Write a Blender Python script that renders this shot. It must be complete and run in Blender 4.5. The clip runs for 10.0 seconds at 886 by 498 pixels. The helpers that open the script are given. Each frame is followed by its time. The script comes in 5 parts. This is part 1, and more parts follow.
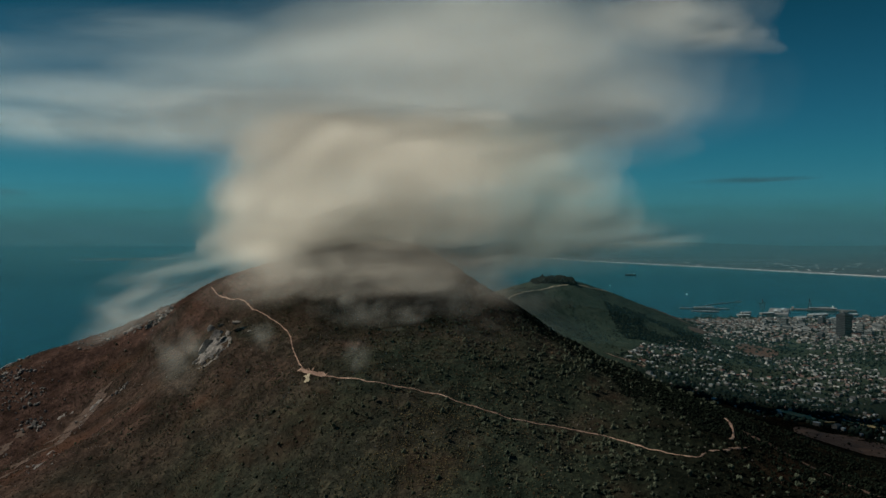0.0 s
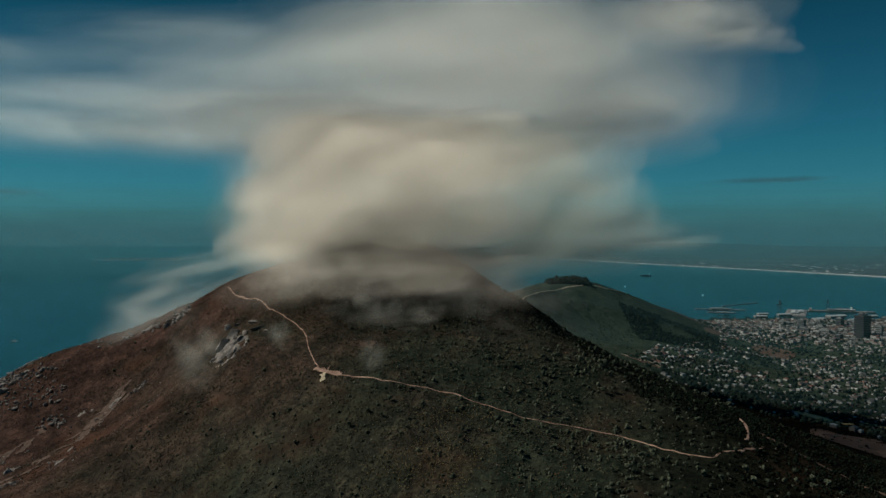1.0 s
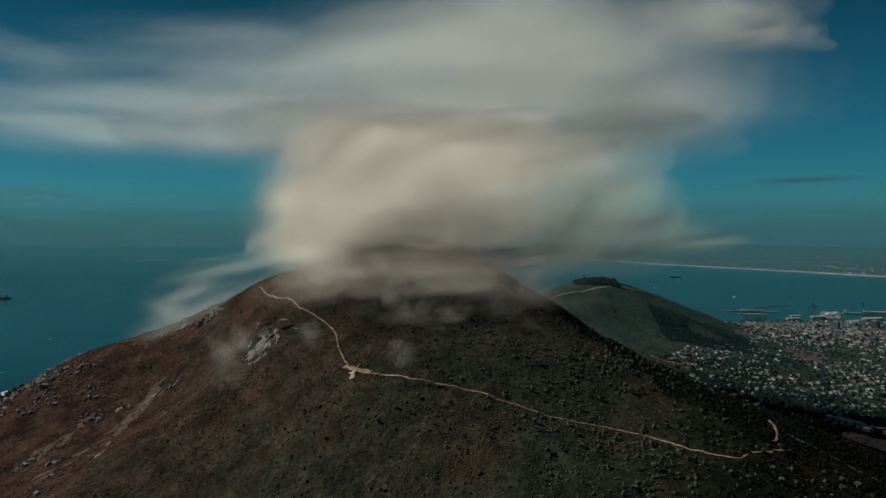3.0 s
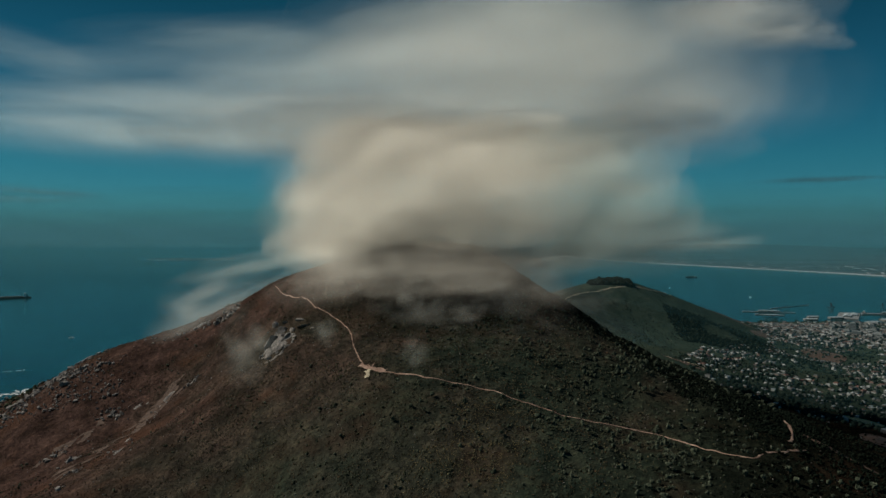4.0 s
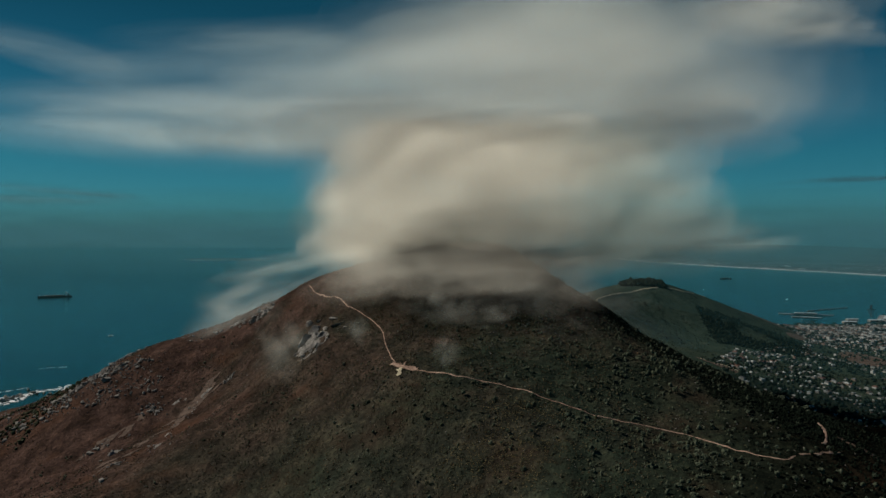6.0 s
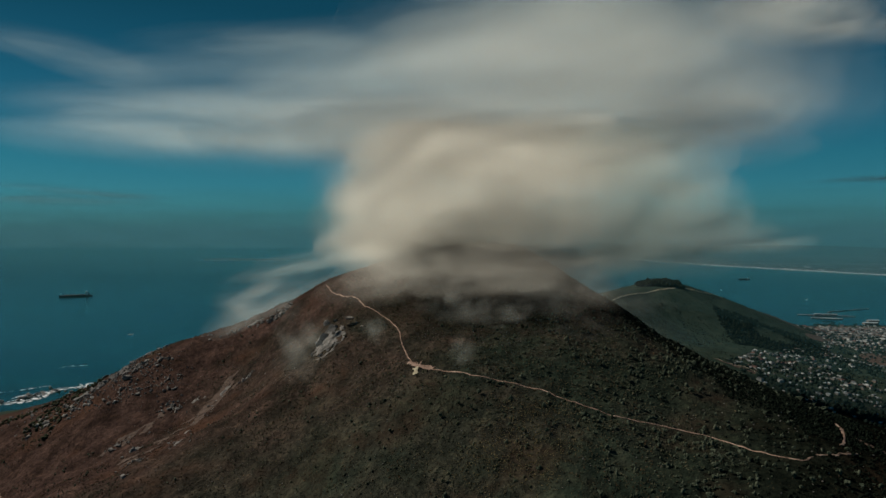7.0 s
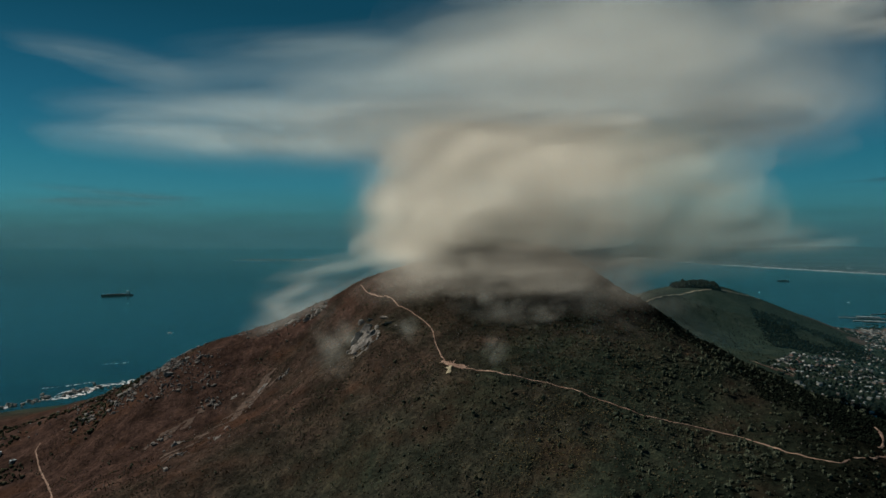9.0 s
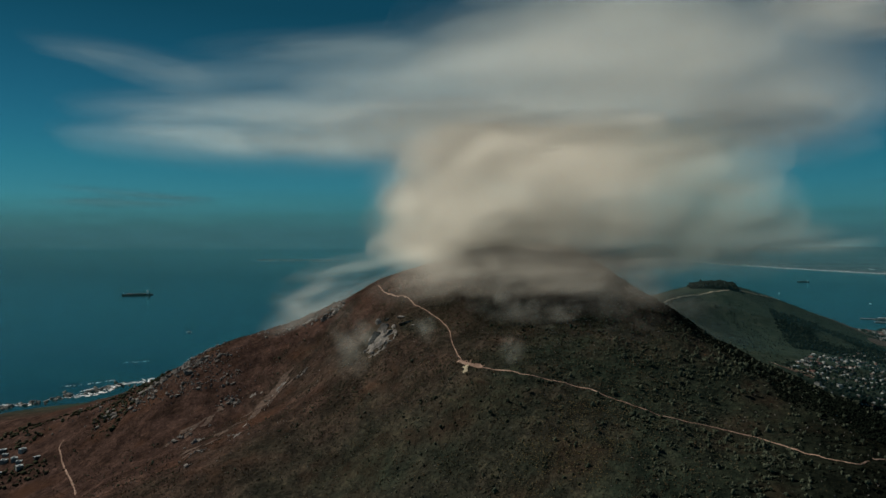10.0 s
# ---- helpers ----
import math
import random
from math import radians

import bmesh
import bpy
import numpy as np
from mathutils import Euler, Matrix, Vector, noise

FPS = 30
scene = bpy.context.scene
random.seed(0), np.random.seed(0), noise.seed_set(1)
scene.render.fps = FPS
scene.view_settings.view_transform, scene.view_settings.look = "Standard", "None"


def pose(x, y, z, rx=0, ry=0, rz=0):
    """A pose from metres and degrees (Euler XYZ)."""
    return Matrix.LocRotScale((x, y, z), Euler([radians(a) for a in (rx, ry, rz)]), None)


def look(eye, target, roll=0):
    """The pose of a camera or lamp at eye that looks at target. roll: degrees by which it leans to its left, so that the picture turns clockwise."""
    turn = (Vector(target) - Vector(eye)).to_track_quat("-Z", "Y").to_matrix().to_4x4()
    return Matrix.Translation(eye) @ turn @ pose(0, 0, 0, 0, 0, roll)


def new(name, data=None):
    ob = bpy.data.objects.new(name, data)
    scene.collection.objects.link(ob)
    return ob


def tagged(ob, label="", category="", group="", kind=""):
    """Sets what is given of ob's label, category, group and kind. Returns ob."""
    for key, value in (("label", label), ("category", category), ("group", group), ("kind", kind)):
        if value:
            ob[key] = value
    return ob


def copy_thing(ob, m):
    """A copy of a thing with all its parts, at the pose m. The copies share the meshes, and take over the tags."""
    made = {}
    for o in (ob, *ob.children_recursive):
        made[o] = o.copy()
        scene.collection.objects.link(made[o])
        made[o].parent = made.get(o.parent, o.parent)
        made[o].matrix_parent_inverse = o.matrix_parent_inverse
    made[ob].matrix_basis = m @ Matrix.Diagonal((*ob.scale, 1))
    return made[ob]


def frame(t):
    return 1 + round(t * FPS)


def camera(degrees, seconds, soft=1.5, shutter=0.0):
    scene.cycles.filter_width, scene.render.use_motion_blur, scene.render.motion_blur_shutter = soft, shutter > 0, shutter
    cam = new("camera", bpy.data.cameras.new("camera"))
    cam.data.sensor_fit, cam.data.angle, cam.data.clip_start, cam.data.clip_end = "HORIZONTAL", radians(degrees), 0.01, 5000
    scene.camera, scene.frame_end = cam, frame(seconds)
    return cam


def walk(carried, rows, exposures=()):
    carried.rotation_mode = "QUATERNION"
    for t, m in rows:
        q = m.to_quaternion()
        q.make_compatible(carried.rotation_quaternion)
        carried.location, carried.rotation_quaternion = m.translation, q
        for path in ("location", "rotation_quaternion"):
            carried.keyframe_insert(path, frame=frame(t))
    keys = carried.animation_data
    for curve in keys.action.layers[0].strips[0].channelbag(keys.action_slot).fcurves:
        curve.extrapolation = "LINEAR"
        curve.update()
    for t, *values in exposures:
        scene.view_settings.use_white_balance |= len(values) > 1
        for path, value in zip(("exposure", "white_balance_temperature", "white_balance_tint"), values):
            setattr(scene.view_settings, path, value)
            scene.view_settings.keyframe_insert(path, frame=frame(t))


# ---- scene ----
# All sizes below are true metres. The camera reaches only 5 km while the coast lies some 20 km
# off, so the whole landscape is laid out at one uniform scale K.
K = 0.2
cam = camera(65.32, 10.0, soft=1.5)
# seconds, east, north, height above the sea, yaw, pitch, roll
ROWS = [
    (0, 0.00, 0.00, 480.00, 0.000, -1.358, -0.061),
    (0.5, -0.10, -2.50, 479.94, 0.597, -1.330, -0.040),
    (1, -0.18, -5.02, 479.87, 1.184, -1.321, -0.032),
    (1.5, -0.24, -7.55, 479.81, 1.733, -1.305, -0.022),
    (2, -0.28, -10.10, 479.74, 2.303, -1.285, -0.022),
    (2.5, -0.30, -12.65, 479.68, 2.865, -1.266, -0.014),
    (4, -0.22, -20.41, 479.49, 4.612, -1.253, -0.023),
    (4.5, -0.15, -23.02, 479.42, 5.191, -1.243, -0.005),
    (5, -0.06, -25.65, 479.36, 5.815, -1.229, 0.004),
    (5.5, 0.05, -28.29, 479.29, 6.476, -1.205, 0.004),
    (7, 0.52, -36.30, 479.10, 8.440, -1.173, -0.003),
    (7.5, 0.72, -38.99, 479.03, 9.102, -1.157, 0.017),
    (8, 0.94, -41.70, 478.97, 9.786, -1.145, 0.012),
    (8.5, 1.18, -44.42, 478.90, 10.467, -1.114, 0.021),
    (9, 1.44, -47.16, 478.84, 11.139, -1.104, 0.002),
    (9.5, 1.73, -49.91, 478.77, 11.834, -1.093, 0.001),
    (10, 2.03, -52.68, 478.70, 12.494, -1.080, 0.009),
]


def cam_pose(x, y, z, yaw, pitch, roll):
    return pose(x * K, y * K, z * K, 90 + pitch, 0, yaw) @ pose(0, 0, 0, 0, 0, roll)


walk(cam, [(t, cam_pose(*row)) for t, *row in ROWS])

# ---- world, sun ----
SUN_AZ, SUN_EL = 77.0, 40.0          # degrees: to the left of north, above the horizon
world = bpy.data.worlds.new("world")
scene.world = world
world.use_nodes = True
wn, wl = world.node_tree.nodes, world.node_tree.links
sky = wn.new("ShaderNodeTexSky")
sky.sky_type, sky.sun_disc = "NISHITA", False
sky.sun_elevation, sky.sun_rotation = radians(SUN_EL), radians(-SUN_AZ)
sky.altitude, sky.air_density, sky.dust_density, sky.ozone_density = 300, 1.0, 0.4, 1.2
tint = wn.new("ShaderNodeMix")
tint.data_type, tint.blend_type = "RGBA", "MULTIPLY"
tint.inputs["Factor"].default_value = 1.0
# the air over the bay: clearer and deeper blue aloft, milky turquoise low down
where, up, shade = wn.new("ShaderNodeTexCoord"), wn.new("ShaderNodeSeparateXYZ"), wn.new("ShaderNodeValToRGB")
wl.new(where.outputs["Generated"], up.inputs[0])
wl.new(up.outputs[2], shade.inputs["Fac"])
level, way = wn.new("ShaderNodeMath"), wn.new("ShaderNodeCombineXYZ")      # the sky goes on below the far edge of the sea
level.operation, level.inputs[1].default_value = "MAXIMUM", 0.006
wl.new(up.outputs[2], level.inputs[0])
side = wn.new("ShaderNodeMath")      # haze evens out the glow on the sun's side
side.operation, side.inputs[1].default_value = "MULTIPLY", 0.35
wl.new(up.outputs[0], side.inputs[0])
wl.new(side.outputs[0], way.inputs[0])
wl.new(up.outputs[1], way.inputs[1])
wl.new(level.outputs[0], way.inputs[2])
wl.new(way.outputs[0], sky.inputs["Vector"])
stops = [(0.0, (0.105, 0.33, 0.55)), (0.045, (0.10, 0.43, 0.59)), (0.10, (0.072, 0.41, 0.505)), (0.30, (0.032, 0.245, 0.27)), (1.0, (0.08, 0.42, 0.58))]
while len(shade.color_ramp.elements) < len(stops):
    shade.color_ramp.elements.new(0.5)
for el, (at_z, c) in zip(shade.color_ramp.elements, stops):
    el.position, el.color = at_z, (*c, 1)
wl.new(shade.outputs["Color"], tint.inputs["B"])
wl.new(sky.outputs["Color"], tint.inputs["A"])
wl.new(tint.outputs["Result"], wn["Background"].inputs["Color"])
wn["Background"].inputs["Strength"].default_value = 0.07
sun = new("sun", bpy.data.lights.new("sun", "SUN"))
sun.data.energy, sun.data.angle, sun.data.color = 4.2, radians(0.6), (1.0, 0.89, 0.77)
a, e = radians(SUN_AZ), radians(SUN_EL)
SUN_DIR = Vector((-math.sin(a) * math.cos(e), math.cos(a) * math.cos(e), math.sin(e)))
sun.matrix_world = look(SUN_DIR * 100, (0, 0, 0))
scene.view_settings.exposure = 0.0
scene.cycles.transparent_max_bounces = 80

# ---- materials ----
def material(name, build, rough=0.9, spec=0.2):
    m = bpy.data.materials.new(name)
    m.use_nodes = True
    n, l = m.node_tree.nodes, m.node_tree.links
    bsdf = n["Principled BSDF"]
    bsdf.inputs["Roughness"].default_value = rough
    bsdf.inputs["Specular IOR Level"].default_value = spec
    build(n, l, bsdf)
    return m


def coords(n, l, scale=1.0):
    """World position in true metres, times scale."""
    g = n.new("ShaderNodeNewGeometry")
    v = n.new("ShaderNodeVectorMath")
    v.operation = "SCALE"
    v.inputs["Scale"].default_value = scale / K
    l.new(g.outputs["Position"], v.inputs[0])
    return v.outputs[0]


def noise_at(n, l, size, detail=4, rough=0.6, squash=None):
    """Noise whose features are about size metres across."""
    t = n.new("ShaderNodeTexNoise")
    t.inputs["Scale"].default_value = 1.0
    t.inputs["Detail"].default_value, t.inputs["Roughness"].default_value = detail, rough
    c = coords(n, l, 1 / size)
    if squash:
        m = n.new("ShaderNodeVectorMath")
        m.operation = "MULTIPLY"
        m.inputs[1].default_value = squash
        l.new(c, m.inputs[0])
        c = m.outputs[0]
    l.new(c, t.inputs["Vector"])
    return t.outputs["Fac"]


def ramp(n, l, fac, stops):
    r = n.new("ShaderNodeValToRGB")
    e = r.color_ramp.elements
    while len(e) < len(stops):
        e.new(0.5)
    for k, (pos, c) in zip(e, stops):
        k.position, k.color = pos, (*c, 1) if len(c) == 3 else c
    l.new(fac, r.inputs["Fac"])
    return r.outputs["Color"]


def mix(n, l, fac, a, b, blend="MIX"):
    m = n.new("ShaderNodeMix")
    m.data_type, m.blend_type = "RGBA", blend
    for key, val in (("Factor", fac), ("A", a), ("B", b)):
        if isinstance(val, (int, float)):
            m.inputs[key].default_value = val
        elif isinstance(val, tuple):
            m.inputs[key].default_value = (*val, 1)
        else:
            l.new(val, m.inputs[key])
    return m.outputs["Result"]


def maths(n, l, op, a, b=0.0, clamp=False):
    m = n.new("ShaderNodeMath")
    m.operation, m.use_clamp = op, clamp
    for i, val in enumerate((a, b)):
        if isinstance(val, (int, float)):
            m.inputs[i].default_value = val
        else:
            l.new(val, m.inputs[i])
    return m.outputs[0]


def bump(n, l, bsdf, fac, metres, strength=1.0):
    b = n.new("ShaderNodeBump")
    b.inputs["Strength"].default_value, b.inputs["Distance"].default_value = strength, metres * K
    l.new(fac, b.inputs["Height"])
    l.new(b.outputs["Normal"], bsdf.inputs["Normal"])


def ground_look(n, l, bsdf):
    # dry fynbos: red-brown earth on the seaward side, green scrub inland, pale bare streaks
    broad = noise_at(n, l, 260, 5)
    patch = noise_at(n, l, 40, 6, 0.65)
    fine = noise_at(n, l, 6, 5, 0.7)
    sep = n.new("ShaderNodeSeparateXYZ")
    l.new(coords(n, l), sep.inputs[0])
    east = maths(n, l, "MULTIPLY_ADD", sep.outputs[0], 1 / 700)
    n_east = east.node
    n_east.inputs[2].default_value = 0.86
    inland = maths(n, l, "ADD", east, maths(n, l, "MULTIPLY", maths(n, l, "SUBTRACT", broad, 0.5), 2.6), True)
    dry = ramp(n, l, patch, [(0.30, (0.0216, 0.0149, 0.0121)), (0.5, (0.0452, 0.0294, 0.0250)), (0.68, (0.0770, 0.0500, 0.0412))])
    green = ramp(n, l, patch, [(0.30, (0.0104, 0.0169, 0.0130)), (0.52, (0.0221, 0.0325, 0.0234)), (0.70, (0.0390, 0.0494, 0.0338))])
    col = mix(n, l, inland, dry, green)
    # shade on the inland flank and foot is painted in as near-black earth
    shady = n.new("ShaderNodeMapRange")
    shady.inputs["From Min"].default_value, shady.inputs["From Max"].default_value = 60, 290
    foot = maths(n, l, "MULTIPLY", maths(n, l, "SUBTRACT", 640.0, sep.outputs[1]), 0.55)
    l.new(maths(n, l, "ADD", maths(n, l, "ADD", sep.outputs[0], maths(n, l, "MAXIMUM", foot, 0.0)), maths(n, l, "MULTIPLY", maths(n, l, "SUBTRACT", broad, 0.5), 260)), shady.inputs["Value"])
    flank_shade = ramp(n, l, patch, [(0.3, (0.003, 0.004, 0.003)), (0.55, (0.006, 0.007, 0.005)), (0.75, (0.012, 0.012, 0.008))])
    col = mix(n, l, shady.outputs[0], col, flank_shade)
    mottle = noise_at(n, l, 15, 5, 0.7)
    col = mix(n, l, 0.8, col, ramp(n, l, mottle, [(0.32, (0.5, 0.52, 0.5)), (0.5, (1.0, 1.0, 1.0)), (0.7, (1.55, 1.45, 1.3))]), "MULTIPLY")
    col = mix(n, l, 0.75, col, ramp(n, l, fine, [(0.3, (0.30, 0.30, 0.30)), (0.52, (1.0, 1.0, 1.0)), (0.72, (2.0, 1.9, 1.7))]), "MULTIPLY")
    seaward = maths(n, l, "SUBTRACT", 1.0, maths(n, l, "MULTIPLY", inland, 0.75))
    rusty = ramp(n, l, noise_at(n, l, 95, 4, 0.6), [(0.52, (0, 0, 0)), (0.66, (1, 1, 1))])
    col = mix(n, l, maths(n, l, "MULTIPLY", rusty, maths(n, l, "MULTIPLY", seaward, 0.6)), col, (0.066, 0.035, 0.022))
    high = n.new("ShaderNodeMapRange")       # red burnt heath below the summit
    high.inputs["From Min"].default_value, high.inputs["From Max"].default_value, high.inputs["To Max"].default_value = 325, 430, 0.7
    l.new(maths(n, l, "ADD", sep.outputs[2], maths(n, l, "MULTIPLY", maths(n, l, "SUBTRACT", patch, 0.5), 160)), high.inputs["Value"])
    col = mix(n, l, high.outputs[0], col, ramp(n, l, patch, [(0.3, (0.026, 0.014, 0.012)), (0.6, (0.066, 0.036, 0.030)), (0.8, (0.10, 0.062, 0.050))]))
    north = n.new("ShaderNodeMapRange")
    north.inputs["From Min"].default_value, north.inputs["From Max"].default_value = 1350, 1600
    l.new(sep.outputs[1], north.inputs["Value"])
    heath = ramp(n, l, patch, [(0.3, (0.0169, 0.0286, 0.0208)), (0.55, (0.0286, 0.0429, 0.0312)), (0.75, (0.0494, 0.0598, 0.0416))])
    col = mix(n, l, north.outputs[0], col, heath)
    specks = ramp(n, l, noise_at(n, l, 2.6, 3, 0.6), [(0.62, (0, 0, 0)), (0.72, (1, 1, 1))])
    col = mix(n, l, maths(n, l, "MULTIPLY", specks, 0.35), col, (0.10, 0.080, 0.042))
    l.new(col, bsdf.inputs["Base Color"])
    bump(n, l, bsdf, fine, 3.0, 1.0)


def sea_look(n, l, bsdf):
    swell = noise_at(n, l, 45, 5, 0.6, (1.0, 2.2, 1.0))
    wide = noise_at(n, l, 900, 4, 0.6, (1.0, 3.0, 1.0))
    l.new(ramp(n, l, wide, [(0.32, (0.001, 0.018, 0.024)), (0.68, (0.002, 0.040, 0.042))]), bsdf.inputs["Base Color"])
    bsdf.inputs["IOR"].default_value = 1.33
    bump(n, l, bsdf, swell, 2.0, 0.14)


def path_look(n, l, bsdf):
    l.new(ramp(n, l, noise_at(n, l, 9, 6, 0.7), [(0.32, (0.11, 0.070, 0.050)), (0.5, (0.24, 0.165, 0.125)), (0.68, (0.36, 0.265, 0.205))]), bsdf.inputs["Base Color"])


def rock_look(n, l, bsdf):
    f = noise_at(n, l, 4, 6, 0.7)
    l.new(ramp(n, l, f, [(0.3, (0.050, 0.048, 0.043)), (0.5, (0.140, 0.135, 0.122)), (0.7, (0.25, 0.235, 0.215))]), bsdf.inputs["Base Color"])
    bump(n, l, bsdf, f, 1.0, 0.8)


def plain_look(a, b, size):
    def build(n, l, bsdf):
        l.new(ramp(n, l, noise_at(n, l, size, 5), [(0.3, a), (0.7, b)]), bsdf.inputs["Base Color"])
    return build


def varied_look(stops, size=2.0):
    """A colour for each object of its own, or each loose piece, with some weathering."""
    def build(n, l, bsdf):
        o, g = n.new("ShaderNodeObjectInfo"), n.new("ShaderNodeNewGeometry")
        pick = maths(n, l, "FRACT", maths(n, l, "ADD", o.outputs["Random"], g.outputs["Random Per Island"]))
        r = ramp(n, l, pick, stops)
        r.node.color_ramp.interpolation = "CONSTANT"
        dirt = ramp(n, l, noise_at(n, l, size, 4), [(0.25, (0.6, 0.58, 0.55)), (0.6, (1.0, 1.0, 1.0))])
        l.new(mix(n, l, 0.8, r, dirt, "MULTIPLY"), bsdf.inputs["Base Color"])
    return build


def scatter_light(n, l, colour, alpha, out):
    """Fine droplets: they scatter sunlight alike whichever way a fold lies, and let the rest through."""
    d, t, tr = n.new("ShaderNodeBsdfDiffuse"), n.new("ShaderNodeBsdfTranslucent"), n.new("ShaderNodeBsdfTransparent")
    d.inputs["Color"].default_value = t.inputs["Color"].default_value = (*colour, 1)
    to_sun, from_sun = n.new("ShaderNodeCombineXYZ"), n.new("ShaderNodeCombineXYZ")
    for i in range(3):
        to_sun.inputs[i].default_value, from_sun.inputs[i].default_value = SUN_DIR[i], -SUN_DIR[i]
    l.new(to_sun.outputs[0], d.inputs["Normal"])
    l.new(from_sun.outputs[0], t.inputs["Normal"])
    both, cover = n.new("ShaderNodeMixShader"), n.new("ShaderNodeMixShader")
    both.inputs[0].default_value = 0.5
    l.new(d.outputs[0], both.inputs[1])
    l.new(t.outputs[0], both.inputs[2])
    l.new(alpha, cover.inputs[0])
    l.new(tr.outputs[0], cover.inputs[1])
    l.new(both.outputs[0], cover.inputs[2])
    l.new(cover.outputs[0], out.inputs["Surface"])


def vapour(name, size, thick, power=2.0, low=0.30, high=0.62, colour=(0.86, 0.86, 0.82), detail=4, squash=(1.0, 1.0, 1.5)):
    """Thin vapour: each fold lets most light through, thickest in its middle ("soft", stored on the mesh)."""
    m = bpy.data.materials.new(name)
    m.use_nodes = True
    n, l = m.node_tree.nodes, m.node_tree.links
    n.remove(n["Principled BSDF"])
    soft = n.new("ShaderNodeAttribute")
    soft.attribute_name = "soft"
    broad = maths(n, l, "POWER", soft.outputs["Fac"], power)
    puffs = noise_at(n, l, size, detail, 0.55, squash)
    puffs.node.inputs["Distortion"].default_value = 0.5
    dens = n.new("ShaderNodeMapRange")
    dens.inputs["From Min"].default_value, dens.inputs["From Max"].default_value = low, high
    l.new(puffs, dens.inputs["Value"])
    alpha = maths(n, l, "MULTIPLY", maths(n, l, "MULTIPLY", broad, dens.outputs[0]), thick, True)
    scatter_light(n, l, colour, alpha, n["Material Output"])
    return m


def haze(name, thick, depth, colour):
    """Sea haze, thickest over the water and thinning with height; depth in metres."""
    m = bpy.data.materials.new(name)
    m.use_nodes = True
    n, l = m.node_tree.nodes, m.node_tree.links
    n.remove(n["Principled BSDF"])
    sep = n.new("ShaderNodeSeparateXYZ")
    l.new(coords(n, l), sep.inputs[0])
    thin = maths(n, l, "POWER", 2.718, maths(n, l, "MULTIPLY", sep.outputs[2], -1.0 / depth))
    drift = noise_at(n, l, 1500, 3, 0.5, (1.0, 1.0, 6.0))
    dens = n.new("ShaderNodeMapRange")
    dens.inputs["From Min"].default_value, dens.inputs["From Max"].default_value = 0.1, 0.75
    l.new(drift, dens.inputs["Value"])
    alpha = maths(n, l, "MULTIPLY", maths(n, l, "MULTIPLY", thin, dens.outputs[0]), thick, True)
    scatter_light(n, l, colour, alpha, n["Material Output"])
    return m


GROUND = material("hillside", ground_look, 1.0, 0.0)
SEA = material("sea_water", sea_look, 0.2, 0.5)
PATH = material("trail_earth", path_look, 0.95, 0.1)
ROCK = material("granite", rock_look, 0.9, 0.2)
CLOUD = vapour("cloud_vapour", 130, 0.19, 1.6, -0.25, 0.70, (0.70, 0.715, 0.64), 5)
# lee side: thinner, and its shade is set as a greyer vapour colour
LEE_CLOUD = vapour("lee_cloud_vapour", 130, 0.12, 1.6, 0.02, 0.72, (0.50, 0.61, 0.58), 5)
HIGH_CLOUD = vapour("high_cloud_vapour", 420, 0.085, 1.6, -0.8, 0.78, (0.60, 0.66, 0.63), 3, (0.7, 1.0, 1.5))
WING_CLOUD = vapour("wing_cloud_vapour", 380, 0.034, 1.4, -0.4, 0.78, (0.58, 0.68, 0.66), 4, (0.55, 1.0, 1.7))
THIN_CLOUD = vapour("thin_cloud_vapour", 260, 0.022, 1.6, 0.22, 0.70, (0.56, 0.68, 0.67), 4, (0.45, 1.0, 2.0))
# clouds seen against the light: their shade is given as dark vapour colour
DARK_CLOUD = vapour("shaded_cloud_vapour", 300, 0.075, 1.5, 0.20, 0.62, (0.07, 0.12, 0.14), 4, (0.4, 1.0, 2.5))
MIST_BANK = vapour("ridge_mist_vapour", 60, 0.06, 1.6, 0.22, 0.68, (0.58, 0.65, 0.63), 5, (0.7, 1.0, 1.0))
VEIL_MIST = vapour("veil_mist_vapour", 60, 0.07, 1.6, 0.25, 0.68, (0.60, 0.61, 0.55), 5, (0.7, 1.0, 1.0))
WISP = vapour("mist_vapour", 42, 0.034, 1.4, 0.42, 0.66, (0.56, 0.61, 0.57), 5, (0.7, 1.0, 1.0))
HAZE_VALLEY = haze("valley_haze", 0.09, 480, (0.070, 0.205, 0.225))
HAZE_NEAR = haze("thin_sea_haze", 0.026, 620, (0.042, 0.165, 0.22))
HAZE_FAR = haze("sea_haze", 0.33, 700, (0.056, 0.222, 0.278))

# ---- relief ----
# spot heights: east, north, height
HILL_SPOTS = [
    (-46, 1149, 461), (14, 1059, 433), (78, 993, 386), (121, 945, 361), (182, 869, 330), (228, 802, 312),
    (273, 728, 291), (290, 682, 272), (404, 625, 245), (-150, 770, 322), (-371, 1106, 394), (-213, 928, 354),
    (239, 625, 275), (59, 688, 294), (0, 587, 252), (189, 551, 266), (-276, 690, 213), (-490, 839, 199),
    (-491, 759, 187), (-478, 1020, 250), (-321, 933, 320), (-352, 1249, 408), (-492, 1239, 345), (-599, 1230, 301),
    (-758, 1180, 255), (-104, 947, 365), (-970, 1240, 150), (-1201, 1292, 69), (-881, 953, 69), (-1166, 1103, 45),
    (156, 741, 292),
]
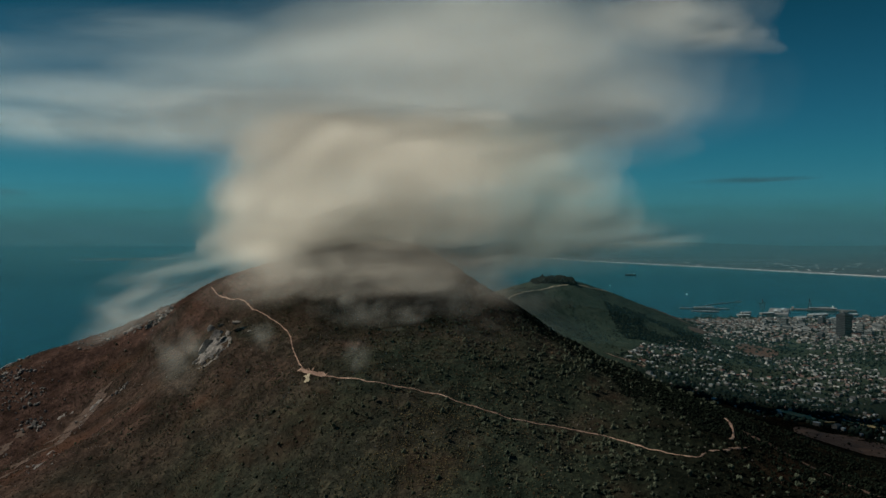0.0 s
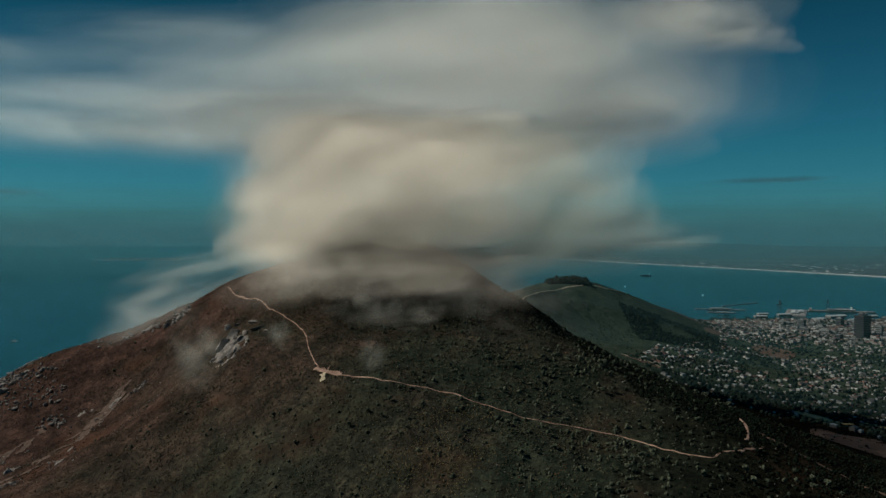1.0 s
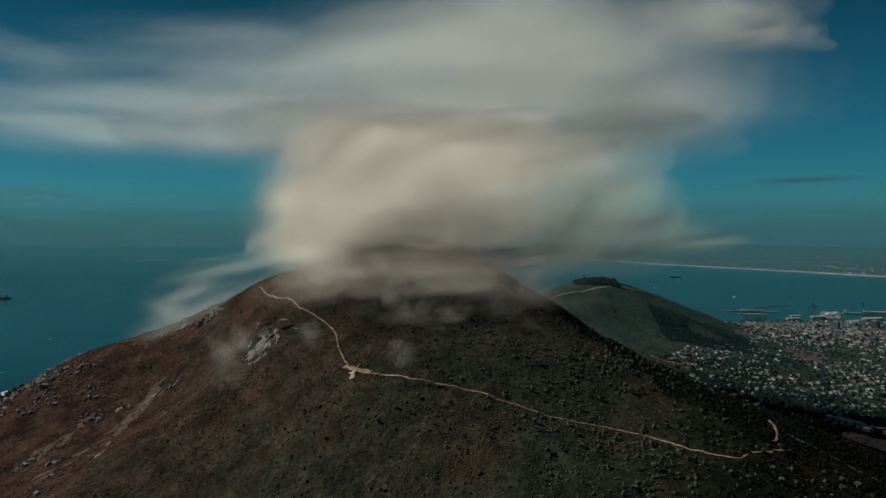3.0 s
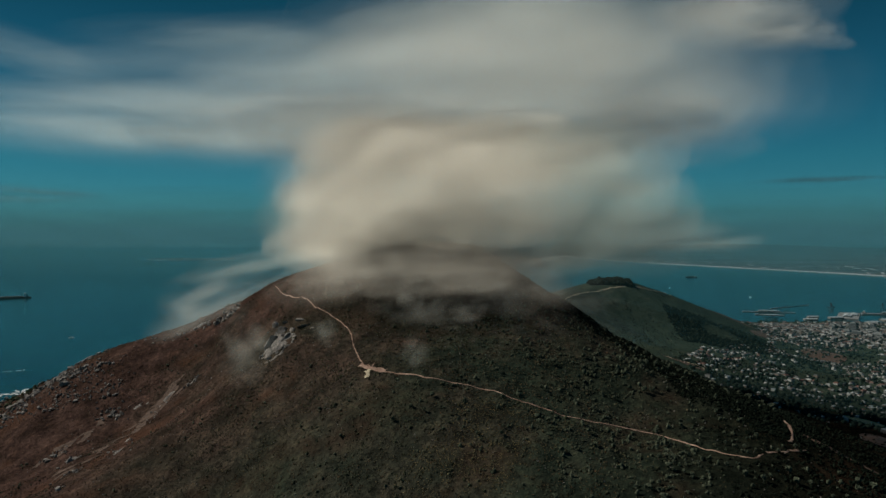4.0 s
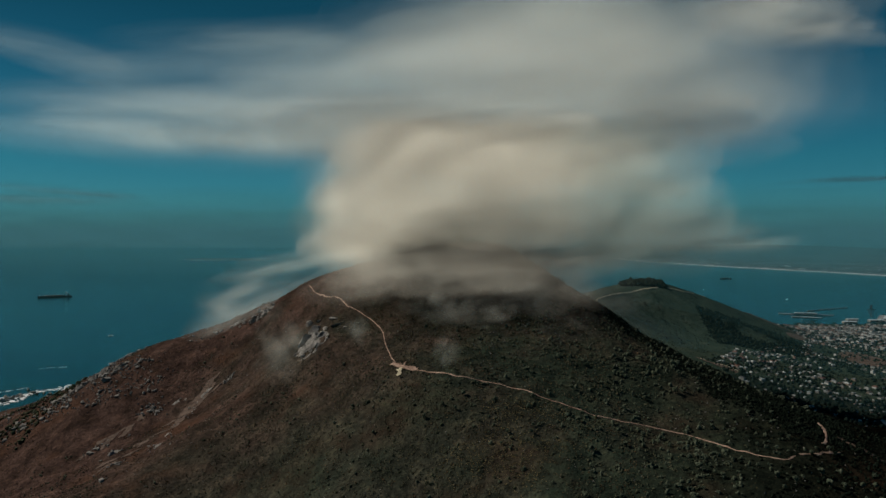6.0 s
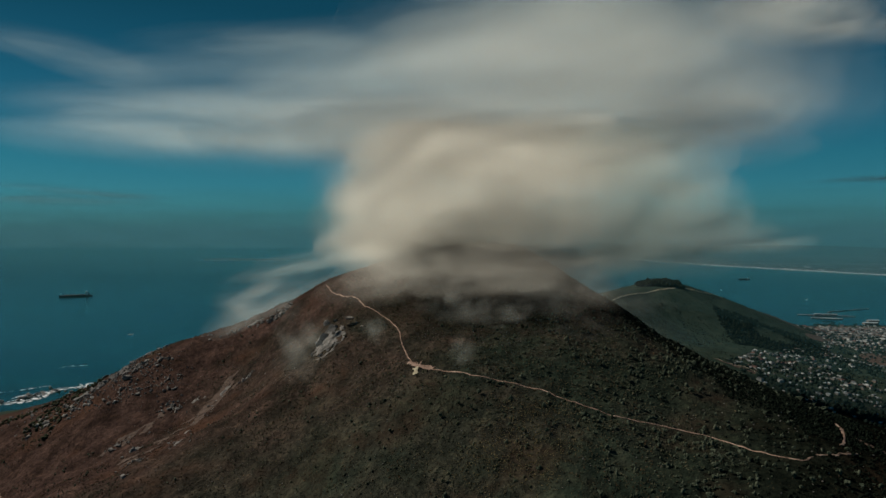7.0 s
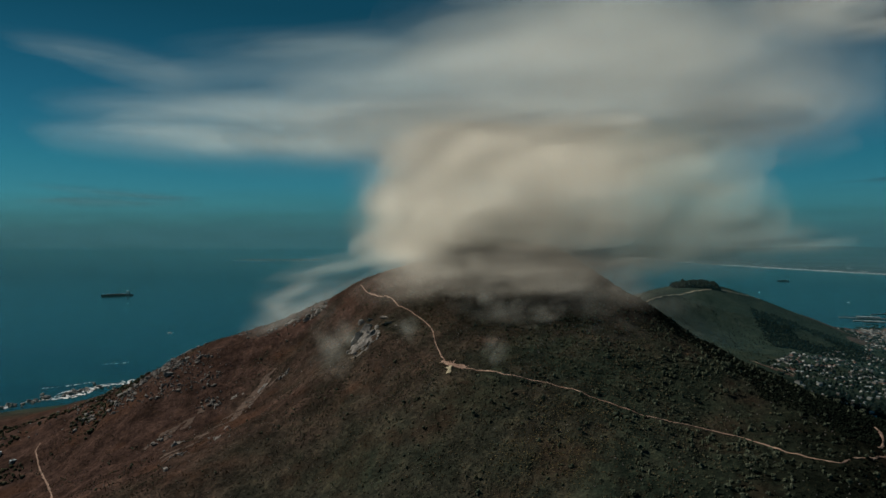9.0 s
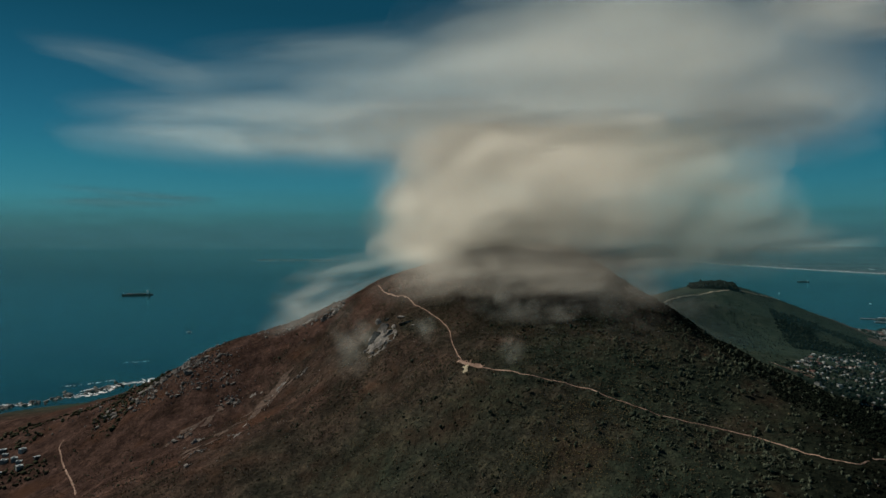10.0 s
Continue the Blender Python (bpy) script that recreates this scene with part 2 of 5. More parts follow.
LAND_SPOTS = [
    (304, 1446, 219), (423, 2560, 310), (198, 2282, 274), (604, 2674, 260), (753, 2735, 204), (925, 2781, 142),
    (866, 2316, 112), (398, 2249, 207), (533, 2058, 162), (510, 1697, 162), (558, 1459, 134), (749, 1479, 105),
    (925, 1434, 92), (1119, 2644, 71), (1506, 2564, 83), (2150, 3346, 58), (683, 1266, 132), (626, 970, 153),
    (457, 902, 199), (1508, 3566, 17), (1808, 3312, 35),
]
FRAME_SPOTS = [
    (0, 300, 150), (0, -300, 190), (600, -400, 180), (-700, -300, 60), (-1500, 200, -15), (-1900, 1200, -20),
    (-1700, 1700, -25), (-1200, 1900, -20), (-800, 2200, -25), (-300, 2600, -20), (200, 3400, -25), (900, 3900, -20),
    (1500, 4600, -15), (3200, 4600, -8), (2600, 2200, 110), (1800, 900, 150), (900, 500, 190), (-200, 1700, 150),
    (250, 1500, 240), (300, 2000, 190), (150, 1120, 338), (235, 1000, 285), (310, 890, 262), (2350, 3850, -4),
    (2000, 3970, -4), (2800, 4000, -6), (1900, 3700, 12),
]
CREST_SPOTS = [(-732, 1220, 264), (-680, 1216, 274), (-643, 1240, 283), (-491, 1240, 351), (-429, 1208, 380), (-373, 1188, 404), (-324, 1152, 416), (30, 1156, 408), (62, 1144, 387), (92, 1168, 368), (131, 1092, 344), (161, 912, 337), (183, 1175, 311), (-815, 1155, 208), (-779, 1196, 239)]
SPOTS = np.array(HILL_SPOTS + CREST_SPOTS + LAND_SPOTS + FRAME_SPOTS, float)


def swell(r):
    return np.sqrt(r * r + 110.0**2)


def relief_weights():
    r = np.hypot(SPOTS[:, None, 0] - SPOTS[None, :, 0], SPOTS[:, None, 1] - SPOTS[None, :, 1])
    k = len(SPOTS)
    m = np.zeros((k + 1, k + 1))
    m[:k, :k] = swell(r) - np.eye(k) * 2.0
    m[:k, k] = m[k, :k] = 1
    return np.linalg.solve(m, np.append(SPOTS[:, 2], 0))


WEIGHTS = relief_weights()


def wavy(x, y, size, seed):
    """Smooth value noise, -1 to 1, with features of about size metres."""
    rng = np.random.RandomState(seed)
    grid = rng.uniform(-1, 1, (64, 64))
    u, v = x / size, y / size
    i, j = np.floor(u).astype(int), np.floor(v).astype(int)
    f, g = u - i, v - j
    f, g = f * f * (3 - 2 * f), g * g * (3 - 2 * g)
    at = lambda p, q: grid[p % 64, q % 64]
    return (at(i, j) * (1 - f) + at(i + 1, j) * f) * (1 - g) + (at(i, j + 1) * (1 - f) + at(i + 1, j + 1) * f) * g


def height(x, y):
    x, y = np.asarray(x, float), np.asarray(y, float)
    h = np.full(np.broadcast(x, y).shape, WEIGHTS[-1])
    for (a, b, _), w in zip(SPOTS, WEIGHTS):
        h = h + w * swell(np.hypot(x - a, y - b))
    far = np.hypot(x, y)
    rough = np.clip((h - 5) / 60, 0, 1) * np.clip(1.6 - far / 2500, 0.15, 1)
    tilt = x * 0.55 + y * 0.83                      # gullies run down the flanks
    h = h + rough * (5.5 * wavy(x, y, 130, 3) + 3.0 * wavy(x + 0.3 * tilt, y, 47, 4) + 1.5 * wavy(x, y, 17, 5) + 0.7 * wavy(x, y, 6.5, 6))
    return np.where(far > 5200, np.minimum(h, -20), h)


def spot_height(x, y):
    return float(height(np.array([x]), np.array([y]))[0])


def mesh_from(name, verts, faces, mat, smooth=False):
    me = bpy.data.meshes.new(name)
    me.from_pydata((np.asarray(verts, float) * K).tolist(), [], faces if isinstance(faces, list) else faces.tolist())
    me.materials.append(mat)
    if smooth:
        me.polygons.foreach_set("use_smooth", np.ones(len(me.polygons), bool))
    me.update()
    return me


def sheet(name, az, rad, z_of, mat, smooth=True):
    """A sheet in rings round the origin: azimuths (radians, clockwise from north) and radii."""
    A, R = np.meshgrid(az, rad)
    x, y = R * np.sin(A), R * np.cos(A)
    v = np.stack([x, y, z_of(x, y)], -1).reshape(-1, 3)
    c, r = len(az), len(rad)
    i = np.arange((r - 1) * (c - 1))
    i = i // (c - 1) * c + i % (c - 1)
    f = np.stack([i, i + 1, i + c + 1, i + c], -1)[:, ::-1]
    return new(name, mesh_from(name, v, f, mat, smooth))


az = np.radians(np.concatenate([np.arange(-180, -54, 3.0), np.arange(-54, 42, 0.16), np.arange(42, 180.1, 3.0)]))
rad = np.concatenate([[0.5], np.geomspace(60, 420, 14)[:-1], np.geomspace(420, 2300, 330)[:-1], np.geomspace(2300, 5600, 70)])
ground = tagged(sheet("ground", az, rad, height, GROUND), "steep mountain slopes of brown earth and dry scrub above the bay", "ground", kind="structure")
az_sea = np.radians(np.arange(-180, 180.1, 2.0))
water = tagged(sheet("water", az_sea, np.concatenate([[1.0], np.geomspace(300, 40000, 40)]), lambda x, y: 0 * x, SEA), "deep teal ocean, calm with faint swell, reaching the horizon", "sea", kind="structure")

# ---- helpers for things ----
SHRUB = material("scrub_leaves", varied_look([(0.0, (0.043, 0.051, 0.030)), (0.3, (0.060, 0.068, 0.043)), (0.55, (0.031, 0.039, 0.025)), (0.78, (0.078, 0.078, 0.051)), (0.93, (0.098, 0.085, 0.053))], 3), 1.0, 0.0)
DRY_SHRUB = material("dry_scrub", varied_look([(0.0, (0.043, 0.032, 0.019)), (0.35, (0.066, 0.043, 0.024)), (0.7, (0.032, 0.029, 0.015)), (0.9, (0.119, 0.076, 0.043))], 3), 1.0, 0.0)
TREE = material("tree_leaves", varied_look([(0.0, (0.055, 0.069, 0.047)), (0.4, (0.079, 0.094, 0.066)), (0.75, (0.035, 0.047, 0.034))], 2), 1.0, 0.0)
# leaf green taken near black: the inland flank's shade is in the colour
DARK_TREE = material("darkened_leaves", varied_look([(0.0, (0.007, 0.011, 0.008)), (0.4, (0.011, 0.016, 0.011)), (0.75, (0.005, 0.008, 0.006))], 2), 1.0, 0.0)
TRUNK = material("bark", plain_look((0.05, 0.035, 0.025), (0.12, 0.09, 0.07), 0.5))
PAD = material("pale_gravel", plain_look((0.26, 0.24, 0.16), (0.42, 0.37, 0.26), 4))
BARE = material("bare_earth", plain_look((0.034, 0.022, 0.017), (0.096, 0.065, 0.046), 3.5))
HILL_GRASS = material("hill_scrub", plain_look((0.021, 0.029, 0.018), (0.042, 0.049, 0.029), 60))


def foam_look(n, l, bsdf):
    l.new(ramp(n, l, noise_at(n, l, 8, 5), [(0.3, (0.5, 0.55, 0.55)), (0.7, (0.85, 0.88, 0.88))]), bsdf.inputs["Base Color"])
    lace = ramp(n, l, noise_at(n, l, 17, 5, 0.65), [(0.44, (0, 0, 0)), (0.56, (1, 1, 1))])
    l.new(lace, bsdf.inputs["Alpha"])


FOAM = material("sea_foam", foam_look, 0.7)
SAND = material("pale_sand", plain_look((0.26, 0.30, 0.31), (0.40, 0.44, 0.44), 60))
HULL = material("ship_hull", plain_look((0.02, 0.025, 0.03), (0.05, 0.05, 0.055), 20), 0.6)
DECK = material("ship_deck", plain_look((0.10, 0.05, 0.04), (0.2, 0.16, 0.14), 10), 0.7)
PAINT = material("white_ship_paint", plain_look((0.6, 0.6, 0.58), (0.8, 0.8, 0.78), 6), 0.5)


def part(name, me, parent=None, label="", m=None):
    """One mesh object, under a thing or a part."""
    ob = new(name, me)
    if parent:
        ob.parent = parent
    if m is not None:
        ob.matrix_basis = m
    if label:
        ob["label"] = label
    return ob


def at(x, y, z, rz=0.0, s=1.0):
    return pose(x * K, y * K, z * K, 0, 0, rz) @ Matrix.Diagonal((s, s, s, 1))


def big_mesh(name, v, f, mat, smooth=False):
    """A mesh from arrays of corners (n, 3) and triangles (m, 3)."""
    me = bpy.data.meshes.new(name)
    me.vertices.add(len(v))
    me.vertices.foreach_set("co", (np.asarray(v, np.float32) * K).ravel())
    me.loops.add(f.size)
    me.loops.foreach_set("vertex_index", np.asarray(f, np.int32).ravel())
    me.polygons.add(len(f))
    me.polygons.foreach_set("loop_start", np.arange(0, f.size, 3, dtype=np.int32))
    me.polygons.foreach_set("use_smooth", np.full(len(f), smooth))
    me.materials.append(mat)
    me.update(calc_edges=True)
    me.validate()
    return me


def ico():
    bm = bmesh.new()
    bmesh.ops.create_icosphere(bm, subdivisions=1, radius=1.0)
    v = np.array([q.co[:] for q in bm.verts])
    f = np.array([[q.index for q in p.verts] for p in bm.faces])
    bm.free()
    return v, f


ICO_V, ICO_F = ico()


def lumps(centres, sizes, rng, jitter=0.28):
    """Irregular clumps: corners and triangles of one per centre. sizes: (n, 3) half-sizes."""
    n = len(centres)
    v = ICO_V[None] * (1 + rng.uniform(-jitter, jitter, (n, len(ICO_V), 1)))
    a = rng.uniform(0, 2 * np.pi, n)
    c, s = np.cos(a)[:, None], np.sin(a)[:, None]
    v = v * np.asarray(sizes)[:, None, :]
    v = np.stack([v[..., 0] * c - v[..., 1] * s, v[..., 0] * s + v[..., 1] * c, v[..., 2]], -1) + np.asarray(centres)[:, None, :]
    f = ICO_F[None] + (np.arange(n) * len(ICO_V))[:, None, None]
    return v.reshape(-1, 3), f.reshape(-1, 3)


def slopes(x, y):
    e = 6.0
    return (height(x + e, y) - height(x - e, y)) / (2 * e), (height(x, y + e) - height(x, y - e)) / (2 * e)


def scatter(rng, n, x0, x1, y0, y1, keep):
    """Up to n places in a rectangle where keep(x, y) beats a random draw."""
    x, y = rng.uniform(x0, x1, n), rng.uniform(y0, y1, n)
    ok = rng.uniform(0, 1, n) < keep(x, y)
    return x[ok], y[ok]


def smooth01(v, lo, hi):
    q = np.clip((v - lo) / (hi - lo), 0, 1)
    return q * q * (3 - 2 * q)


# ---- trails ----
def ribbon(name, line, width, mat, label, category="path", lift=0.7, ragged=0.55, step=5.0, seed=1):
    """A path laid on the slope along a line of (east, north)."""
    p = np.array(line, float)
    seg = np.hypot(*np.diff(p, axis=0).T)
    d = np.concatenate([[0], np.cumsum(seg)])
    s = np.arange(0, d[-1], step)
    q = np.stack([np.interp(s, d, p[:, i]) for i in (0, 1)], -1)
    q = np.stack([np.convolve(np.pad(q[:, i], 2, "edge"), np.ones(5) / 5, "valid") for i in (0, 1)], -1)
    tan = np.gradient(q, axis=0)
    tan /= np.linalg.norm(tan, axis=1, keepdims=True) + 1e-9
    side = np.stack([-tan[:, 1], tan[:, 0]], -1)
    rng = np.random.RandomState(seed)
    q = q + side * rng.uniform(-0.5, 0.5, (len(q), 1)) * ragged * width
    rows = []
    for k in (-1, -0.34, 0.34, 1):
        w = width / 2 * (1 + ragged * rng.uniform(-1, 1, (len(q), 1)))
        e = q + side * w * k
        rows.append(np.column_stack([e, height(e[:, 0], e[:, 1]) + lift - (0.5 * lift if abs(k) == 1 else 0)]))
    v = np.stack(rows, 1).reshape(-1, 3)
    f = [(4 * i + j, 4 * i + j + 1, 4 * i + j + 5, 4 * i + j + 4) for i in range(len(q) - 1) for j in range(3)]
    return tagged(new(name, mesh_from(name, v, f, mat)), label, category, kind="structure")


def patch(name, centre, half, angle, mat, label, category="ground", lift=0.8, seed=1, n=22, ragged=0.35):
    """A ragged patch of another surface, laid on the ground."""
    rng = np.random.RandomState(seed)
    wob = rng.uniform(-1, 1, 7)
    c, s = math.cos(radians(angle)), math.sin(radians(angle))
    v = []
    for i in range(n):
        for j in range(9):
            a = 2 * math.pi * i / n
            r = (j + 0.4) / 8.4 * (1 + ragged * sum(wob[k] * math.sin((k + 1) * a + 3 * wob[-k - 1]) for k in range(4)) / 2)
            u, w = half[0] * r * math.cos(a), half[1] * r * math.sin(a)
            x, y = centre[0] + u * c - w * s, centre[1] + u * s + w * c
            v.append((x, y))
    v = np.array(v)
    z = np.maximum(height(v[:, 0], v[:, 1]), 0.0) + lift
    f = [(9 * i + j, 9 * i + j + 1, 9 * ((i + 1) % n) + j + 1, 9 * ((i + 1) % n) + j) for i in range(n) for j in range(8)]
    return tagged(new(name, mesh_from(name, np.column_stack([v, z]), [q[::-1] for q in f], mat)), label, category, kind="structure")


UPPER = [(-377, 1122), (-351, 1075), (-322, 1037), (-288, 1009), (-274, 988), (-243, 959), (-220, 935), (-203, 910), (-192, 874), (-175, 828), (-162, 793), (-152, 779)]
LOWER = [(-152, 779), (-115, 759), (-81, 738), (-51, 736), (-14, 725), (21, 708), (60, 691), (100, 690), (128, 687), (155, 681), (178, 665), (195, 646), (211, 623), (227, 612), (243, 633)]
ribbon("path_upper", UPPER, 1.4, PATH, "pale sandy hiking trail climbing the ridge", seed=2)
ribbon("path_lower", LOWER, 1.6, PATH, "pale sandy hiking trail cut across the slope", seed=3)
ribbon("path_spur", [(243, 633), (257, 637), (288, 654), (300, 668)], 2.4, PATH, "short faint track leading off the trail bend", seed=4)
BEND = [(278, 666), (290, 684), (296, 700), (302, 722), (300, 738)]
ribbon("path_bend", BEND, 2.6, PATH, "sandy track below the ridge crest", seed=5)
ribbon("road", [(307, 709), (327, 690), (355, 672), (368, 642), (379, 616), (395, 600)], 5.0, BARE, "narrow stony road under trees on the lower slope", "road", seed=6, ragged=0.6)
ribbon("road_lower", [(505, 1580), (492, 1610), (470, 1640), (430, 1660), (396, 1690)], 6.0, PAD, "pale road climbing to the saddle", "road", seed=7)
ribbon("road_hill", [(190, 2130), (215, 2250), (282, 2356), (382, 2444), (462, 2495), (549, 2523), (640, 2600)], 6.0, PAD, "pale road along the far hill's crest", "road", seed=8, lift=2.5)
ribbon("path_seaward", [(-990, 1075), (-978, 1048), (-924, 994), (-880, 955), (-840, 917), (-755, 830)], 2.2, PATH, "pale dirt track in the gully", seed=9)
ribbon("path_junction", [(-168, 797), (-154, 783), (-140, 778), (-128, 768)], 6.5, PATH, "widened sandy junction of the trails", seed=10)
ribbon("path_stub", [(-146, 795), (-150, 786), (-152, 779)], 2.6, PATH, "short trail stub at the junction", seed=11)
ribbon("clearing", [(-153, 781), (-151, 772), (-150, 764), (-150, 757)], 6.5, PAD, "pale gravel clearing below the trail junction", "clearing", seed=12)
patch("bare_saddle", (480, 1690), (38, 20), 60, BARE, "bare tan ground at the saddle", seed=4)
patch("bare_saddle_edge", (436, 1640), (60, 9), 135, BARE, "bare tan strip along the saddle", seed=5)
rng = np.random.RandomState(6)
for i in range(34):
    t = rng.uniform()
    x, y = ((-578 + 72 * t, 850 + 175 * t) if i < 26 else (-660 + 60 * t, 905 + 90 * t))
    patch("bare_slab", (x + rng.normal(0, 9), y + rng.normal(0, 9)), (rng.uniform(6, 17), rng.uniform(3, 7)), 66 + rng.normal(0, 22), BARE, "bare streak of pale rock and soil on the slope", seed=20 + i, ragged=0.9, lift=0.6)


# ---- rocks ----
def boulder_mesh(seed, flat=0.75, fine=2):
    rng = np.random.RandomState(seed)
    bm = bmesh.new()
    bmesh.ops.create_icosphere(bm, subdivisions=fine, radius=1.0)
    off = Vector(rng.uniform(-20, 20, 3))
    cuts = [(Vector(rng.normal(0, 1, 3)).normalized(), rng.uniform(0.42, 0.8)) for _ in range(14)]
    for q in bm.verts:
        for nrm, d in cuts:
            over = q.co.dot(nrm) - d
            if over > 0:
                q.co -= nrm * over
        q.co *= 1 + 0.12 * noise.noise(q.co * 2.5 + off)
        q.co.z *= flat
    bm.transform(Matrix.Scale(K, 4))
    me = bpy.data.meshes.new("boulder")
    bm.to_mesh(me)
    bm.free()
    me.materials.append(ROCK)
    return me


BOULDERS = [boulder_mesh(s, f) for s, f in ((1, 0.8), (2, 0.65), (3, 0.95), (4, 0.7), (5, 0.85))]


def boulder(x, y, size, rng, label, group):
    z = max(spot_height(x, y), -0.5) + size * 0.12
    ob = new("boulder", BOULDERS[rng.randint(5)])
    ob.matrix_basis = at(x, y, z, rng.uniform(0, 360)) @ pose(0, 0, 0, rng.uniform(-25, 25), rng.uniform(-25, 25), 0) @ Matrix.Diagonal((size * rng.uniform(0.7, 1.4), size, size * rng.uniform(0.7, 1.3), 1))
    return tagged(ob, label, "rock", group)


rng = np.random.RandomState(5)
rubble = []
for cx, cy, spread, count, lo, hi in [(-800, 1146, 20, 40, 2, 7), (-745, 1125, 18, 40, 2, 6), (-742, 1104, 4, 2, 9, 12), (-766, 1205, 24, 30, 2, 6), (-700, 1112, 26, 26, 2, 5), (-717, 1060, 20, 22, 2, 5), (-828, 1134, 22, 40, 2, 7), (-819, 1088, 22, 30, 2, 6), (-651, 1062, 18, 14, 2, 5), (-901, 1098, 26, 22, 2, 7), (-644, 930, 8, 7, 3, 6), (-522, 762, 2, 1, 5, 6), (-545, 818, 8, 6, 2, 4), (-602, 1004, 12, 16, 2, 4.5), (-474, 1009, 6, 5, 2, 4), (-985, 1200, 60, 26, 2, 6)]:
    for _ in range((count + 1) // 2):
        boulder(cx + rng.normal(0, spread), cy + rng.normal(0, spread * 0.55), rng.uniform(0.5 * (lo + hi) if count > 2 else lo, hi), rng, "pale grey granite boulder among scrub on the ridge", "boulders on the ridge")
    rubble.append(np.column_stack([cx + rng.normal(0, spread * 1.2, 3 * count), cy + rng.normal(0, spread * 0.7, 3 * count)]))
rubble = np.vstack(rubble)
v, f = lumps(np.column_stack([rubble, height(rubble[:, 0], rubble[:, 1]) + 0.6]), rng.uniform(0.8, 2.4, (len(rubble), 1)) * rng.uniform(0.6, 1.2, (len(rubble), 3)), rng, 0.4)
tagged(new("ridge_stones", big_mesh("ridge_stones", v, f, ROCK)), "smaller pale stones strewn between the ridge boulders", "stones", kind="stuff")
for cx, cy, spread, count, lo, hi in [(-535, 1178, 22, 9, 2.5, 6), (-490, 1150, 18, 10, 3, 9), (-465, 1136, 14, 8, 4, 9), (-590, 1180, 30, 8, 1.5, 4), (-640, 1200, 40, 8, 1.5, 3.5)]:
    for _ in range(count):
        boulder(cx + rng.normal(0, spread), cy + rng.normal(0, spread * 0.5), rng.uniform(lo, hi), rng, "grey granite outcrop block on the crest", "outcrop on the crest")


def outcrop(name, centre, half, angle, rise, seed, label, group):
    """A mass of bare rock standing out of the slope, split by long joints."""
    n = 44
    s = np.linspace(-1, 1, n)
    u, w = np.meshgrid(s, s)
    c, d = math.cos(radians(angle)), math.sin(radians(angle))
    p, q = u * half[0], w * half[1]
    x, y = centre[0] + p * c - q * d, centre[1] + p * d + q * c
    edge = np.clip(1.15 - np.hypot(u, w) - 0.75 * np.abs(wavy(x, y, half[0] * 0.45, seed)) - 0.3 * wavy(x, y, 6, seed + 4), 0, 1) ** 0.8
    joints = np.abs(wavy(p * 0.8 + q * 0.3 + 900, q * 0.4 + 300, 8.5, seed + 1)) + 0.6 * np.abs(wavy(p * 0.6, q + 700, 10.0, seed + 2))
    blocks = np.round(2.2 * wavy(x, y, 11, seed + 3)) / 2.2
    z = height(x, y) - 1.5 + edge * rise * (0.55 + 0.3 * blocks + 0.5 * joints)
    v = np.stack([x, y, z], -1).reshape(-1, 3)
    f = [(n * i + j, n * i + j + 1, n * i + n + j + 1, n * i + n + j) for i in range(n - 1) for j in range(n - 1) if edge[i, j] + edge[i + 1, j + 1] > 0.02]
    return tagged(new(name, mesh_from(name, v, f, ROCK)), label, "rock", group)


# a granite crag: smooth steep slabs with split blocks along one side (place, half-width, half-height, lean)
crag = tagged(new("crag"), "massive grey granite crag of steep slabs and split blocks", "rock", "granite crags")
SLAB = boulder_mesh(12, 1.0, 3)
ledge = outcrop("ledge", (-311, 932), (27, 34), 22, 7, 91, "", "")
ledge.parent = crag
del ledge["category"]
for i, (x, y, z, w, h, lean) in enumerate([(-324, 941, 320, 13.9, 21.2, 36), (-316, 957, 334, 12.4, 16.6, 34), (-297, 935, 331, 8.1, 10.5, 30), (-298, 916, 321, 7.1, 9.5, 32), (-305, 909, 313, 6.3, 7.9, 34), (-293, 947, 341, 7.4, 7.4, 20), (-314, 979, 347, 10.1, 6.8, 10), (-330, 980, 341, 8.5, 9.3, 30), (-331, 922, 305, 7.2, 9.6, 34), (-315, 905, 307, 6.3, 7.1, 30), (-286, 918, 328, 4.8, 6.4, 25), (-277, 949, 347, 18.0, 5.7, -6), (-288, 966, 353, 11.7, 5.0, -4), (-261, 936, 346, 8.1, 4.0, 0)]):
    block = part("block", SLAB if i < 2 else BOULDERS[i % 5], crag)
    block.matrix_basis = at(x, y + 2, z) @ pose(0, 0, 0, -14, lean, rng.uniform(-25, 25)) @ Matrix.Diagonal((w * 0.95, w * 0.6, h * 1.0, 1))
for k, (x, y, a, b, w, r) in enumerate([(-496, 836, 26, 8, 100, 3), (-520, 905, 22, 7, 80, 3), (-514, 960, 20, 8, 75, 4), (-511, 1006, 22, 9, 60, 4), (-473, 1011, 9, 5, 70, 3), (-560, 1010, 16, 10, 30, 4), (-600, 900, 14, 9, 40, 5), (-465, 1136, 20, 12, 20, 9), (-530, 1176, 16, 8, 10, 6), (-790, 1150, 16, 10, 20, 7)]):
    outcrop("rock_outcrop", (x, y), (a, b), w, r, 100 + 5 * k, "bare weathered granite slab breaking the brown slope", "granite slabs")
for _ in range(24):
    k = rng.randint(6)
    cx, cy = [(-498, 834), (-527, 935), (-512, 968), (-540, 1010), (-600, 900), (-430, 1000)][k]
    boulder(cx + rng.normal(0, 26), cy + rng.normal(0, 26), rng.uniform(1.2, 3.4), rng, "weathered grey rock on bare brown slope", "rocks on the slope")
